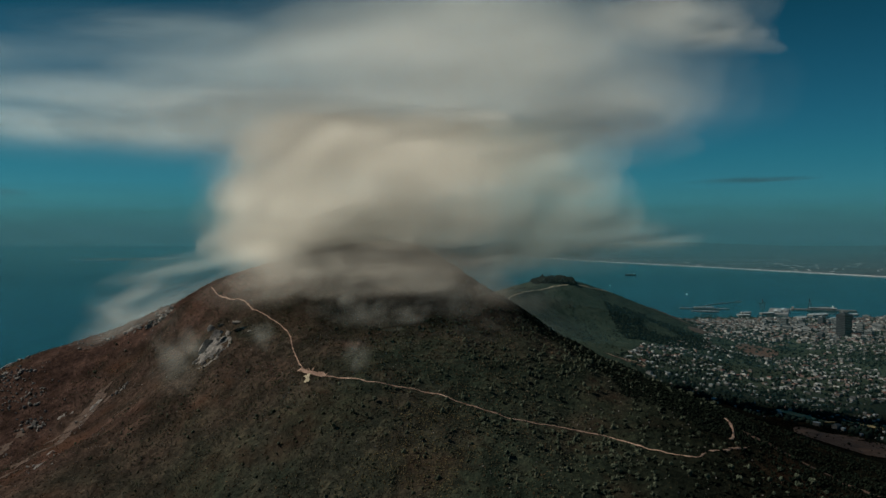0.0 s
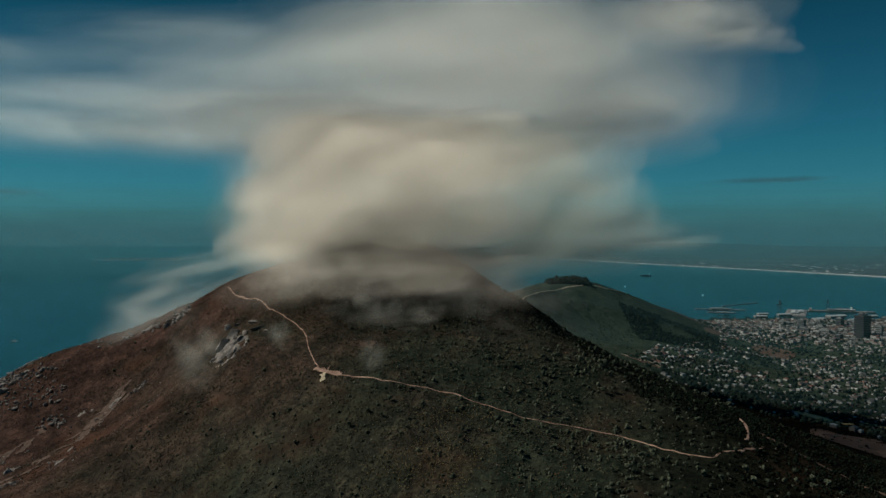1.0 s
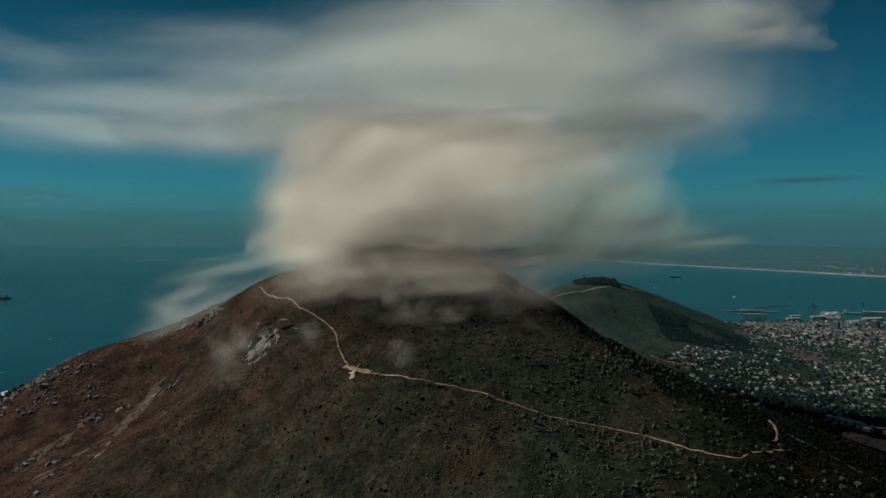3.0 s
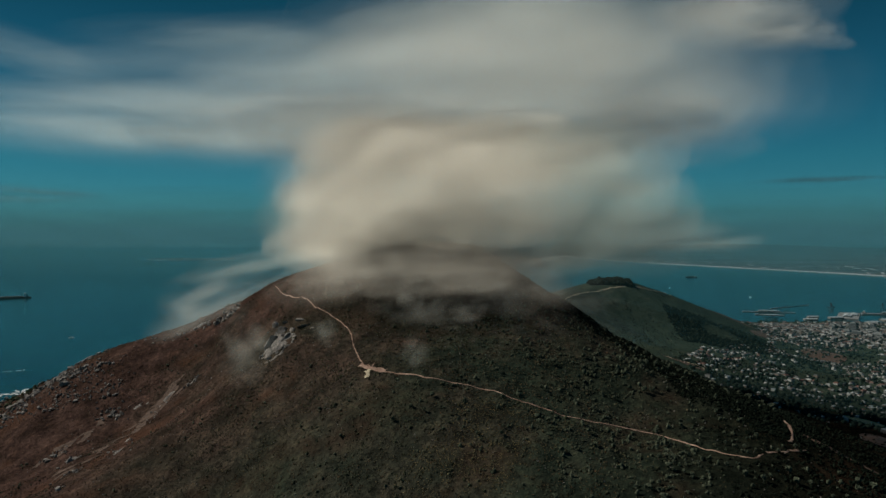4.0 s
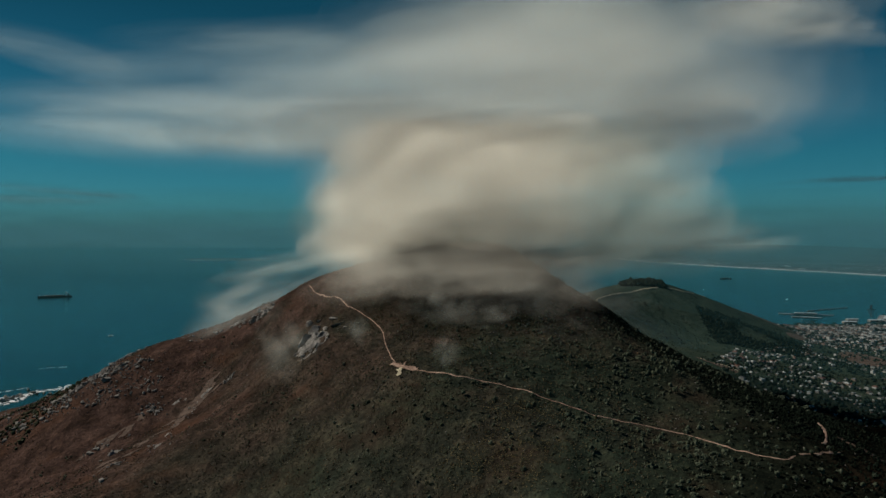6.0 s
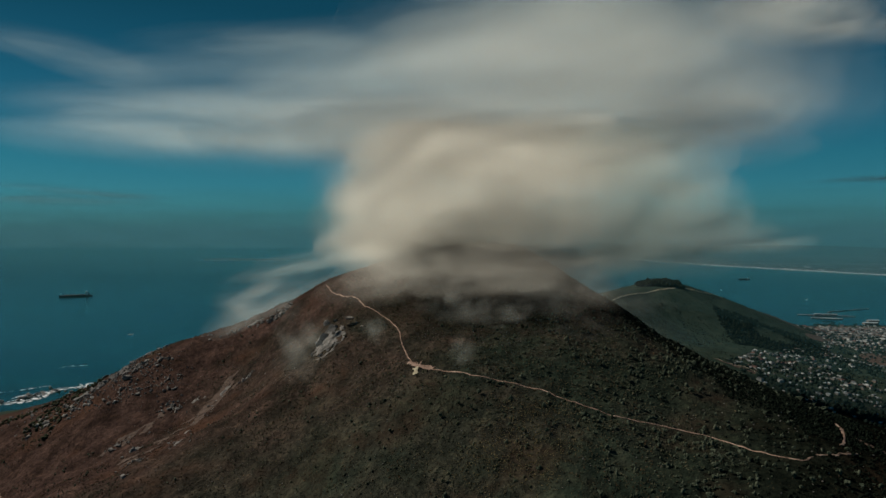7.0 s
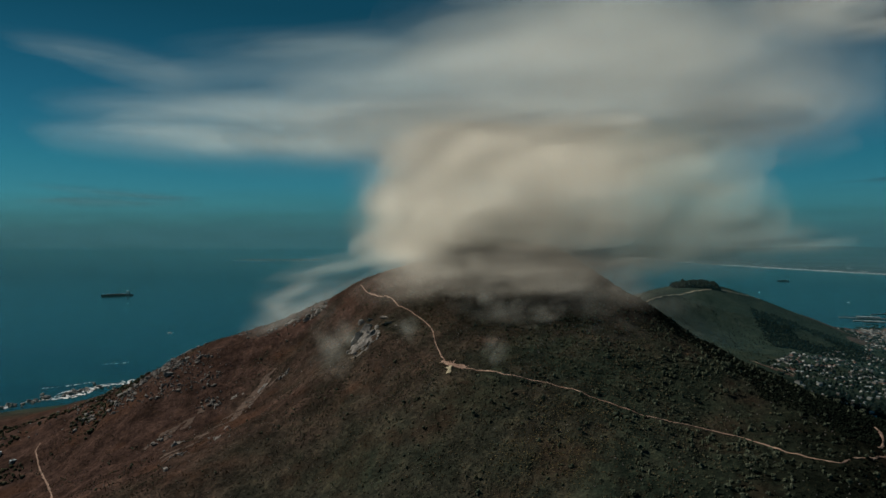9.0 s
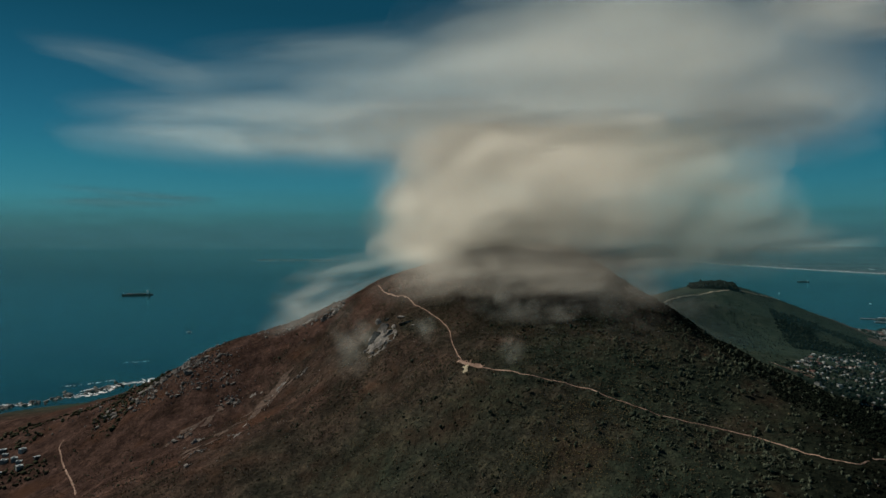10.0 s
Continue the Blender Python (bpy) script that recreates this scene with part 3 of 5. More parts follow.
for _ in range(60):
    t = rng.uniform()
    boulder(-1610 + 150 * t + rng.normal(0, 22), 1530 + 380 * t + rng.normal(0, 22), rng.uniform(4, 11), rng, "dark wave-washed boulder along the shore", "shore boulders")
px, py = scatter(rng, 5200, -700, 330, 520, 1150, lambda x, y: 0.25 + 0.75 * (wavy(x, y, 60, 21) > 0.1))
v, f = lumps(np.column_stack([px, py, height(px, py) + 0.2]), rng.uniform(0.25, 0.85, (len(px), 1)) * rng.uniform(0.6, 1.2, (len(px), 3)), rng)
tagged(new("scattered_stones", big_mesh("scattered_stones", v, f, ROCK)), "small pale stones scattered over the slopes", "stones", kind="stuff")


# ---- scrub and trees ----
def grove(x, y):
    """How wooded the slope is, 0 to 1: thick on the inland flank, thin on the seaward one."""
    east = smooth01(x + 0.25 * (y - 700), -190, 170)
    band = 0.45 + 0.55 * smooth01(wavy(x, y, 75, 31) + 0.5 * wavy(x, y, 28, 32), -0.35, 0.45)
    return east * band * (1 - 0.55 * smooth01(height(x, y), 370, 430))


def near_trail(x, y):
    d = np.full(np.shape(x), 1e9)
    for line in (UPPER, LOWER, BEND):
        for (a, b), (c, e) in zip(line, line[1:]):
            t = np.clip(((x - a) * (c - a) + (y - b) * (e - b)) / ((c - a) ** 2 + (e - b) ** 2), 0, 1)
            d = np.minimum(d, np.hypot(x - a - t * (c - a), y - b - t * (e - b)))
    return d


OCT_V = np.array([(1, 0, 0), (0, 1, 0), (-1, 0, 0), (0, -1, 0), (0, 0, 1), (0, 0, -0.6)], float)
OCT_F = np.array([(0, 1, 4), (1, 2, 4), (2, 3, 4), (3, 0, 4), (1, 0, 5), (2, 1, 5), (3, 2, 5), (0, 3, 5)])


def tufts(name, n, area, keep, size, mat, label, seed):
    """Very many small low bushes or grass tufts."""
    rng = np.random.RandomState(seed)
    x, y = scatter(rng, n, *area, keep)
    ok = near_trail(x, y) > 1.8
    x, y = x[ok], y[ok]
    m = len(x)
    s = rng.uniform(*size, m)[:, None]
    v = OCT_V[None] * (1 + rng.uniform(-0.4, 0.4, (m, 6, 1))) * (s * rng.uniform(0.7, 1.3, (m, 3)))[:, None, :]
    a = rng.uniform(0, 6.3, m)[:, None]
    v = np.stack([v[..., 0] * np.cos(a) - v[..., 1] * np.sin(a), v[..., 0] * np.sin(a) + v[..., 1] * np.cos(a), v[..., 2]], -1)
    v = v + np.column_stack([x, y, height(x, y) + 0.3 * s[:, 0]])[:, None, :]
    f = OCT_F[None] + (np.arange(m) * 6)[:, None, None]
    return tagged(new(name, big_mesh(name, v.reshape(-1, 3), f.reshape(-1, 3), mat)), label, "shrubs", kind="stuff")


def scrub(name, n, area, keep, size, mat, label, seed, clumps=2, tall=1.0):
    rng = np.random.RandomState(seed)
    x, y = scatter(rng, n, *area, keep)
    ok = near_trail(x, y) > 2.2
    x, y = x[ok], y[ok]
    s = rng.uniform(*size, len(x)) * rng.uniform(0.6, 1.2, len(x))
    c, h = [], []
    for k in range(clumps):
        ox, oy = rng.normal(0, 0.5, (2, len(x))) * s * (k > 0)
        q = s * (0.78 if k == 0 else 0.5) * rng.uniform(0.75, 1.1, len(x))
        c.append(np.column_stack([x + ox, y + oy, height(x + ox, y + oy) + q * rng.uniform(0.4, 1.1, len(x))]))
        h.append(q[:, None] * rng.uniform(0.65, 1.15, (len(x), 3)) * (1 / tall**0.5, 1 / tall**0.5, tall))
    v, f = lumps(np.vstack(c), np.vstack(h), rng, 0.48)
    return tagged(new(name, big_mesh(name, v, f, mat, True)), label, "shrubs", kind="stuff")


STRAW_TUFT = material("straw_tufts", varied_look([(0.0, (0.13, 0.105, 0.05)), (0.4, (0.085, 0.075, 0.038)), (0.7, (0.17, 0.14, 0.075))], 3), 1.0, 0.0)
PALE_TUFT = material("pale_grass_tufts", varied_look([(0.0, (0.069, 0.065, 0.040)), (0.35, (0.048, 0.053, 0.035)), (0.6, (0.105, 0.088, 0.052)), (0.85, (0.036, 0.044, 0.033))], 3), 1.0, 0.0)
tufts("heath_tufts", 70000, (-420, 420, 480, 1120), lambda x, y: (0.2 + 0.8 * smooth01(wavy(x, y, 60, 51) + 0.5 * wavy(x, y, 19, 52), -0.3, 0.6)) * smooth01(x, -420, -150) * smooth01(-x - 0.6 * np.maximum(660 - y, 0), -200, -60), (0.35, 0.95), PALE_TUFT, "pale grey-green and straw heath tufts over the slope", 71)
tufts("straw_tufts", 14000, (-140, 90, 520, 760), lambda x, y: smooth01(-np.hypot((x + 25) / 70, (y - 640) / 90) + 0.5 * wavy(x, y, 30, 59), -1.1, -0.2), (0.3, 0.75), STRAW_TUFT, "pale straw-coloured grass tufts on the slope", 74)
tufts("brown_tufts", 60000, (-1000, 100, 480, 1250), lambda x, y: 0.25 + 0.75 * smooth01(wavy(x, y, 45, 53) + 0.5 * wavy(x, y, 15, 54), -0.2, 0.6), (0.3, 0.85), DRY_SHRUB, "small dry brown tufts over the seaward slope", 72)
tufts("green_tufts", 45000, (-700, 420, 480, 1150), lambda x, y: smooth01(wavy(x, y, 70, 55) + 0.5 * wavy(x, y, 22, 56), -0.1, 0.6) * smooth01(-x - 0.6 * np.maximum(660 - y, 0), -220, -80), (0.4, 1.1), SHRUB, "small dark green heath bushes", 73)
scrub("green_scrub", 20000, (-330, 460, 480, 1150), lambda x, y: (0.12 + 0.8 * grove(x, y)) * smooth01(-x - 0.5 * np.maximum(640 - y, 0), -240, -100), (0.6, 1.7), SHRUB, "low grey-green fynbos scrub covering the slope", 41, 3)
scrub("tall_scrub", 6500, (-260, 460, 500, 1100), lambda x, y: grove(x, y) ** 1.5 * smooth01(-x - 0.5 * np.maximum(620 - y, 0), -300, -150), (1.4, 2.7), TREE, "taller grey-green bushes in thickets", 42, 5, 1.5)
scrub("dry_scrub", 12000, (-1000, 150, 480, 1250), lambda x, y: (0.15 + 0.85 * smooth01(wavy(x, y, 50, 33), -0.3, 0.5)) * (1 - 0.7 * grove(x, y)), (0.4, 1.2), DRY_SHRUB, "low dry brown scrub on the seaward slope", 43)
scrub("dark_scrub", 3000, (-1000, 0, 480, 1250), lambda x, y: smooth01(wavy(x, y, 90, 34) + 0.4 * wavy(x, y, 24, 35), 0.1, 0.6), (1.0, 2.6), TREE, "grey-green bushes gathered in gullies", 44)
# the next three are coloured dark for the shade on the inland side
scrub("valley_woods", 16000, (230, 900, 440, 1300), lambda x, y: (0.25 + 0.75 * smooth01(wavy(x, y, 90, 36) + 0.4 * wavy(x, y, 30, 42), -0.1, 0.5)) * smooth01(x + 0.3 * (y - 700), 230, 300) * (y < 1200 + 40 * wavy(x, y, 90, 57)), (0.9, 2.3), DARK_TREE, "pine and gum trees filling the valley side, darkened for its shade", 45, 2)
scrub("crest_woods", 26000, (60, 330, 680, 1000), lambda x, y: smooth01(x - (203 - 0.60 * (y - 800)) + 12 * wavy(x, y, 40, 40), -26, -8), (0.8, 1.7), DARK_TREE, "trees along the inland ridge crest, darkened for the shaded band", 50, 2)
scrub("flank_scrub", 9000, (100, 470, 500, 1000), lambda x, y: smooth01(x, 150, 290) * (0.35 + 0.65 * smooth01(wavy(x, y, 40, 58), -0.4, 0.4)), (0.8, 2.2), DARK_TREE, "bushes on the inland flank, darkened to stand for its shade", 51, 3)
scrub("far_hill_scrub", 9000, (80, 900, 1700, 2850), lambda x, y: 0.2 + 0.8 * smooth01(wavy(x, y, 140, 37), 0.0, 0.6), (1.2, 2.8), DARK_TREE, "dark scrub over the far hill", 46, 1)
scrub("far_hill_woods", 1500, (330, 480, 2490, 2600), lambda x, y: 0.9 + 0 * x, (5, 9), DARK_TREE, "dark pine wood on the far hill's top", 47, 3)
scrub("far_foot_woods", 2500, (560, 900, 2100, 2420), lambda x, y: smooth01(wavy(x, y, 120, 38) + 0.3, 0, 0.5), (3.5, 6.5), DARK_TREE, "dark belt of trees at the far hill's foot", 48, 3)
scrub("gully_woods", 1400, (-1250, -850, 950, 1250), lambda x, y: smooth01(wavy(x, y, 70, 39) + 0.2, 0, 0.5), (2.5, 5), SHRUB, "dark bushes in the seaward gully", 49, 2)


def tree_kind(seed, tall):
    rng = np.random.RandomState(seed)
    root = new("tree")
    bm = bmesh.new()
    bmesh.ops.create_cone(bm, segments=6, radius1=0.28 * K, radius2=0.10 * K, depth=tall * 0.62 * K, matrix=pose(0, 0, tall * 0.28 * K), cap_ends=True)
    for k in range(3):
        a = 2.1 * k + seed
        bmesh.ops.create_cone(bm, segments=5, radius1=0.10 * K, radius2=0.03 * K, depth=tall * 0.4 * K, matrix=pose(math.cos(a) * 0.6 * K, math.sin(a) * 0.6 * K, tall * 0.58 * K, 0, 0, math.degrees(a)) @ pose(0, 0, 0, 0, 38, 0), cap_ends=True)
    me = bpy.data.meshes.new("trunk")
    bm.to_mesh(me)
    bm.free()
    me.materials.append(TRUNK)
    part("trunk", me, root)
    n = 26
    q = rng.normal(0, 1, (n, 3))
    q /= np.linalg.norm(q, axis=1, keepdims=True)
    r = rng.uniform(0.35, 1.0, (n, 1))
    c = q * r * np.array([[tall * 0.30, tall * 0.30, tall * 0.30]]) + [[0, 0, tall * 0.66]]
    v, f = lumps(c, rng.uniform(0.10, 0.2, (n, 1)) * tall * rng.uniform(0.7, 1.2, (n, 3)), rng, 0.35)
    part("crown", big_mesh("crown", v, f, TREE), root)
    return tagged(root, "small grey-green tree with a rounded ragged crown on the slope", "tree", "trees on the slope")


TREES = [tree_kind(1, 5.5), tree_kind(2, 6.5), tree_kind(3, 4.5), tree_kind(4, 7.5)]
rng = np.random.RandomState(9)
tx, ty = scatter(rng, 1500, -230, 330, 540, 960, lambda x, y: grove(x, y) ** 1.3)
ok = (near_trail(tx, ty) > 6) & (near_trail(tx, ty) < 190)
tx, ty = tx[ok][:270], ty[ok][:270]
tz = height(tx, ty)
for i, (x, y, z) in enumerate(zip(tx, ty, tz)):
    m = at(x, y, z - 0.3, rng.uniform(0, 360), rng.uniform(0.7, 1.15))
    if i < 4:
        TREES[i].matrix_basis = m
    else:
        copy_thing(TREES[i % 4], m)


# ---- sea: ships, surf, island, far shore ----
def box(bm, x0, x1, y0, y1, z0, z1):
    m = pose((x0 + x1) / 2 * K, (y0 + y1) / 2 * K, (z0 + z1) / 2 * K) @ Matrix.Diagonal(((x1 - x0) * K, (y1 - y0) * K, (z1 - z0) * K, 1))
    bmesh.ops.create_cube(bm, size=1.0, matrix=m)


def boxes_mesh(name, rows, mat):
    bm = bmesh.new()
    for r in rows:
        box(bm, *r)
    me = bpy.data.meshes.new(name)
    bm.to_mesh(me)
    bm.free()
    me.materials.append(mat)
    return me


def hull_mesh(length, beam, depth):
    """A ship's hull: pointed bow at -x, rounded stern."""
    s = np.linspace(-0.5, 0.5, 17)
    w = beam / 2 * np.clip(np.minimum((s + 0.5) * 7, 1), 0, 1) ** 0.6 * np.clip(np.minimum((0.5 - s) * 9 + 0.6, 1), 0, 1)
    sheer = depth * (1 + 0.35 * np.clip((-s - 0.36) / 0.14, 0, 1))
    v, f = [], []
    for a, b, h in zip(s, w, sheer):
        rake = -0.02 * length * (a < -0.4)
        v += [(a * length, -b * 0.7, -3), (a * length + rake, -b, h), (a * length + rake, b, h), (a * length, b * 0.7, -3)]
    for i in range(16):
        k = 4 * i
        f += [(k + j, k + j + 1, k + j + 5, k + j + 4) for j in range(3)]
    f += [(3, 2, 1, 0), (64, 65, 66, 67)]
    return mesh_from("hull", v, [q[::-1] for q in f], HULL)


def cargo_ship(x, y, rz, length, label):
    root = new("cargo_ship")
    beam, depth = length * 0.15, length * 0.052
    part("hull", hull_mesh(length, beam, depth), root)
    part("deck", boxes_mesh("deck", [(-0.36 * length, 0.27 * length, -beam * 0.36, beam * 0.36, depth, depth + 2.5)], DECK), root, "rust-red deck")
    for k in range(5):
        part("hatch", boxes_mesh("hatch", [((-0.33 + 0.115 * k) * length, (-0.25 + 0.115 * k) * length, -beam * 0.3, beam * 0.3, depth + 2.5, depth + 6)], DECK), root)
    house = part("superstructure", boxes_mesh("superstructure", [(0.30 * length, 0.36 * length, -beam * 0.44, beam * 0.44, depth, depth + 0.10 * length), (0.29 * length, 0.335 * length, -beam * 0.55, beam * 0.55, depth + 0.10 * length, depth + 0.115 * length)], PAINT), root, "white bridge house")
    part("funnel", boxes_mesh("funnel", [(0.38 * length, 0.405 * length, -4, 4, depth, depth + 0.09 * length)], HULL), root)
    part("mast", boxes_mesh("mast", [(-0.45 * length, -0.443 * length, -1.2, 1.2, depth, depth + 0.07 * length)], PAINT), root)
    part("radar_mast", boxes_mesh("radar_mast", [(0.315 * length, 0.322 * length, -1, 1, depth + 0.115 * length, depth + 0.15 * length)], PAINT), house)
    root.matrix_basis = at(x, y, 0, rz)
    return tagged(root, label, "ship")


cargo_ship(-3594, 4831, 36, 228, "long dark cargo ship with a white bridge house at sea")
cargo_ship(2105, 7752, -14, 120, "small distant cargo ship crossing the bay")


def motor_boat(x, y, rz, length):
    root = new("motor_boat")
    part("hull", mesh_from("hull", [(-length / 2, 0, 1.6), (-length / 4, -length / 7, 1.5), (length / 2, -length / 7, 1.4), (length / 2, length / 7, 1.4), (-length / 4, length / 7, 1.5), (-length / 3, 0, -0.5), (length / 2, 0, -0.5)], [(0, 1, 2, 3, 4), (0, 5, 1), (1, 5, 6, 2), (0, 4, 5), (4, 3, 6, 5), (2, 6, 3)], PAINT), root)
    part("cabin", boxes_mesh("cabin", [(-length * 0.1, length * 0.2, -length * 0.1, length * 0.1, 1.4, 4.0)], PAINT), root)
    root.matrix_basis = at(x, y, 0, rz)
    return tagged(root, "small white motor boat out on the water", "boat")


motor_boat(-1970, 3015, 20, 26)
motor_boat(1500, 6200, 70, 34)
motor_boat(1890, 5350, 30, 30)


def streak(x, y, length, width, rz, seed, label="white surf breaking on the rocks"):
    rng = np.random.RandomState(seed)
    n = 26
    v = []
    for i in range(n):
        t = i / (n - 1)
        w = width * math.sin(math.pi * min(max(t, 0.03), 0.97)) ** 0.6 * (0.5 + rng.uniform(0, 0.8))
        mid = width * 0.8 * math.sin(5 * t + seed)
        v += [((t - 0.5) * length, mid - w / 2, 0), ((t - 0.5) * length, mid, 0.5), ((t - 0.5) * length, mid + w / 2 * rng.uniform(0.3, 1), 0)]
    f = [(3 * i + j, 3 * i + 3 + j, 3 * i + 4 + j, 3 * i + 1 + j) for i in range(n - 1) for j in (0, 1)]
    ob = new("surf", mesh_from("surf", v, f, FOAM, True))
    ob.matrix_basis = at(x, y, 0.6, rz)
    return tagged(ob, label, "surf", kind="structure")


for i, (x, y, le, w, a) in enumerate([(-1600, 1590, 60, 22, 70), (-1590, 1610, 40, 14, 40), (-1500, 1775, 130, 26, 60), (-1480, 1830, 110, 22, 75), (-1470, 1880, 120, 16, 60), (-1520, 1810, 90, 10, 60), (-1515, 1700, 110, 9, 50), (-1475, 1940, 70, 16, 80), (-1600, 1880, 150, 5, 50), (-1440, 1960, 60, 20, 60), (-1640, 1500, 60, 10, 60), (-1500, 1740, 60, 14, 20)]):
    streak(x, y, le * 1.1, w * 1.7, a, i + 1)
streak(-1700, 2250, 90, 4, 40, 31, "thin white crest on the open sea")
streak(-1500, 2380, 120, 4, 50, 32, "thin white crest on the open sea")
# scrub colour shifted to blue: the distance haze is put into it
FAR_LAND = material("haze_tinted_land", plain_look((0.026, 0.056, 0.066), (0.050, 0.080, 0.086), 1100))


def far_shore():
    """Low coastal plain across the bay, rising to hills at the horizon."""
    coast = np.array([(1200, 15500), (2000, 12600), (2710, 11005), (3838, 9089), (4703, 7347), (6000, 5200), (8000, 3500)], float)
    d = np.linspace(0, 6, 120)
    c = np.stack([np.interp(d, range(7), coast[:, i]) for i in (0, 1)], -1)
    c = np.stack([np.convolve(np.pad(c[:, i], 6, "edge"), np.ones(13) / 13, "valid") for i in (0, 1)], -1)
    v = []
    for s in np.concatenate([[0, 0.004], np.linspace(0.02, 1, 40)]):
        far = np.linalg.norm(c, axis=1, keepdims=True)
        p = c * (1 + s * (24300 - far) / far)
        z = np.where(s < 0.003, -2, 6) + 60 * s * (1 + wavy(p[:, 0], p[:, 1], 1800, 61)) + (s > 0.75) * 110 * smooth01(s, 0.75, 1.0) * (0.75 + 0.5 * wavy(p[:, 0], p[:, 1], 2600, 62))
        v.append(np.column_stack([p, z]))
    v, n, m = np.vstack(v), 120, 42
    f = [(n * i + j, n * i + j + 1, n * i + n + j + 1, n * i + n + j) for i in range(m - 1) for j in range(n - 1)]
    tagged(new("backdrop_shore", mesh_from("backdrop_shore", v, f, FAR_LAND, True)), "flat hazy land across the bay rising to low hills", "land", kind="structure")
    far = np.linalg.norm(c, axis=1, keepdims=True)
    u = c / far
    v = np.vstack([np.column_stack([c - u * 28, np.full(120, 1.0)]), np.column_stack([c + u * 34, np.full(120, 9.0)])])
    f = [(j, j + 1, n + j + 1, n + j) for j in range(n - 1)]
    tagged(new("beach_far", mesh_from("beach_far", v, f, SAND)), "long thin white beach and surf line across the bay", "beach", kind="structure")
    rng = np.random.RandomState(71)
    x = []
    for _ in range(160):
        k = rng.randint(30, 90)
        x.append(c[k] * (1 + rng.uniform(0.01, 0.35)) + rng.normal(0, 120, 2))
    x = np.array(x)
    v, f = lumps(np.column_stack([x, np.full(len(x), 16)]), rng.uniform(8, 26, (len(x), 1)) * [[1.8, 0.6, 0.25]], rng, 0.1)
    tagged(new("far_town", big_mesh("far_town", v, f, SAND)), "pale specks of buildings along the far shore", "town", kind="stuff")


far_shore()


def island():
    n, v = 40, []
    for r, z in ((1.0, -1), (0.97, 3), (0.8, 9), (0.4, 16), (0.05, 18)):
        for i in range(n):
            a = 2 * math.pi * i / n
            k = r * (1 + 0.12 * math.sin(3 * a) + 0.07 * math.sin(7 * a + 1))
            v.append((900 * k * math.cos(a), 420 * k * math.sin(a), z))
    f = [(n * i + j, n * i + (j + 1) % n, n * i + n + (j + 1) % n, n * i + n + j) for i in range(4) for j in range(n)]
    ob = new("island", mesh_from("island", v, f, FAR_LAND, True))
    ob.matrix_basis = at(-5700, 12600, 0, 10)
    tagged(ob, "low dark island far out in the bay", "island", kind="structure")


island()
ob = streak(-6050, 12180, 900, 40, -18, 41, "white surf line off the island")
ob.data.materials[0] = PAINT
ob = streak(-6500, 12500, 500, 70, 20, 42, "white surf line off the island")
ob.data.materials[0] = PAINT


# ---- town ----
WALL = material("plaster", varied_look([(0.0, (0.240, 0.256, 0.248)), (0.28, (0.128, 0.132, 0.124)), (0.5, (0.368, 0.392, 0.380)), (0.68, (0.160, 0.140, 0.120)), (0.84, (0.096, 0.104, 0.104))], 6), 0.85)
ROOF = material("roofing", varied_look([(0.0, (0.068, 0.080, 0.080)), (0.22, (0.104, 0.056, 0.046)), (0.34, (0.272, 0.300, 0.296)), (0.52, (0.080, 0.072, 0.066)), (0.66, (0.036, 0.044, 0.045)), (0.80, (0.160, 0.180, 0.180)), (0.93, (0.128, 0.088, 0.074))], 5), 0.75)
# bluish haze tint is put into pale roofs, towers, quay concrete and garden leaves
PALE_ROOF = material("pale_roofing", plain_look((0.21, 0.26, 0.27), (0.34, 0.40, 0.41), 6), 0.7)
GLASS = material("dark_window_glass", plain_look((0.015, 0.02, 0.025), (0.03, 0.035, 0.04), 3), 0.15, 0.5)
TOWER_WALL = material("tower_concrete", varied_look([(0.0, (0.085, 0.105, 0.11)), (0.3, (0.13, 0.155, 0.16)), (0.6, (0.05, 0.062, 0.07)), (0.8, (0.19, 0.22, 0.225))], 9), 0.7)
DARK_TOWER = material("dark_tower_cladding", plain_look((0.018, 0.020, 0.024), (0.035, 0.036, 0.04), 12), 0.4, 0.4)
CONCRETE = material("quay_concrete", plain_look((0.10, 0.115, 0.115), (0.24, 0.26, 0.26), 22), 0.9)
TOWN_GROUND = material("town_ground", plain_look((0.035, 0.042, 0.028), (0.12, 0.10, 0.075), 26))
TOWN_TREE = material("garden_leaves", varied_look([(0.0, (0.014, 0.027, 0.022)), (0.4, (0.022, 0.036, 0.029)), (0.75, (0.010, 0.020, 0.018))], 3), 1.0, 0.0)
STRAW = material("dry_grass", plain_look((0.26, 0.20, 0.09), (0.36, 0.29, 0.14), 9))
TOWN = [(560, 1960), (430, 1700), (440, 1560), (470, 1470), (500, 1370), (560, 1270), (640, 1200), (720, 1110), (1000, 1350), (1500, 2050), (2050, 2900), (2300, 3500), (2000, 3620), (1738, 3900), (1520, 4180), (1330, 3700), (980, 2960), (960, 2560), (900, 2370), (680, 2095)]


def inside(x, y, poly):
    hit = np.zeros(np.shape(x), bool)
    for (a, b), (c, d) in zip(poly, poly[1:] + poly[:1]):
        cross = (b > y) != (d > y)
        hit ^= cross & (x < (c - a) * (y - b) / ((d - b) or 1e-9) + a)
    return hit


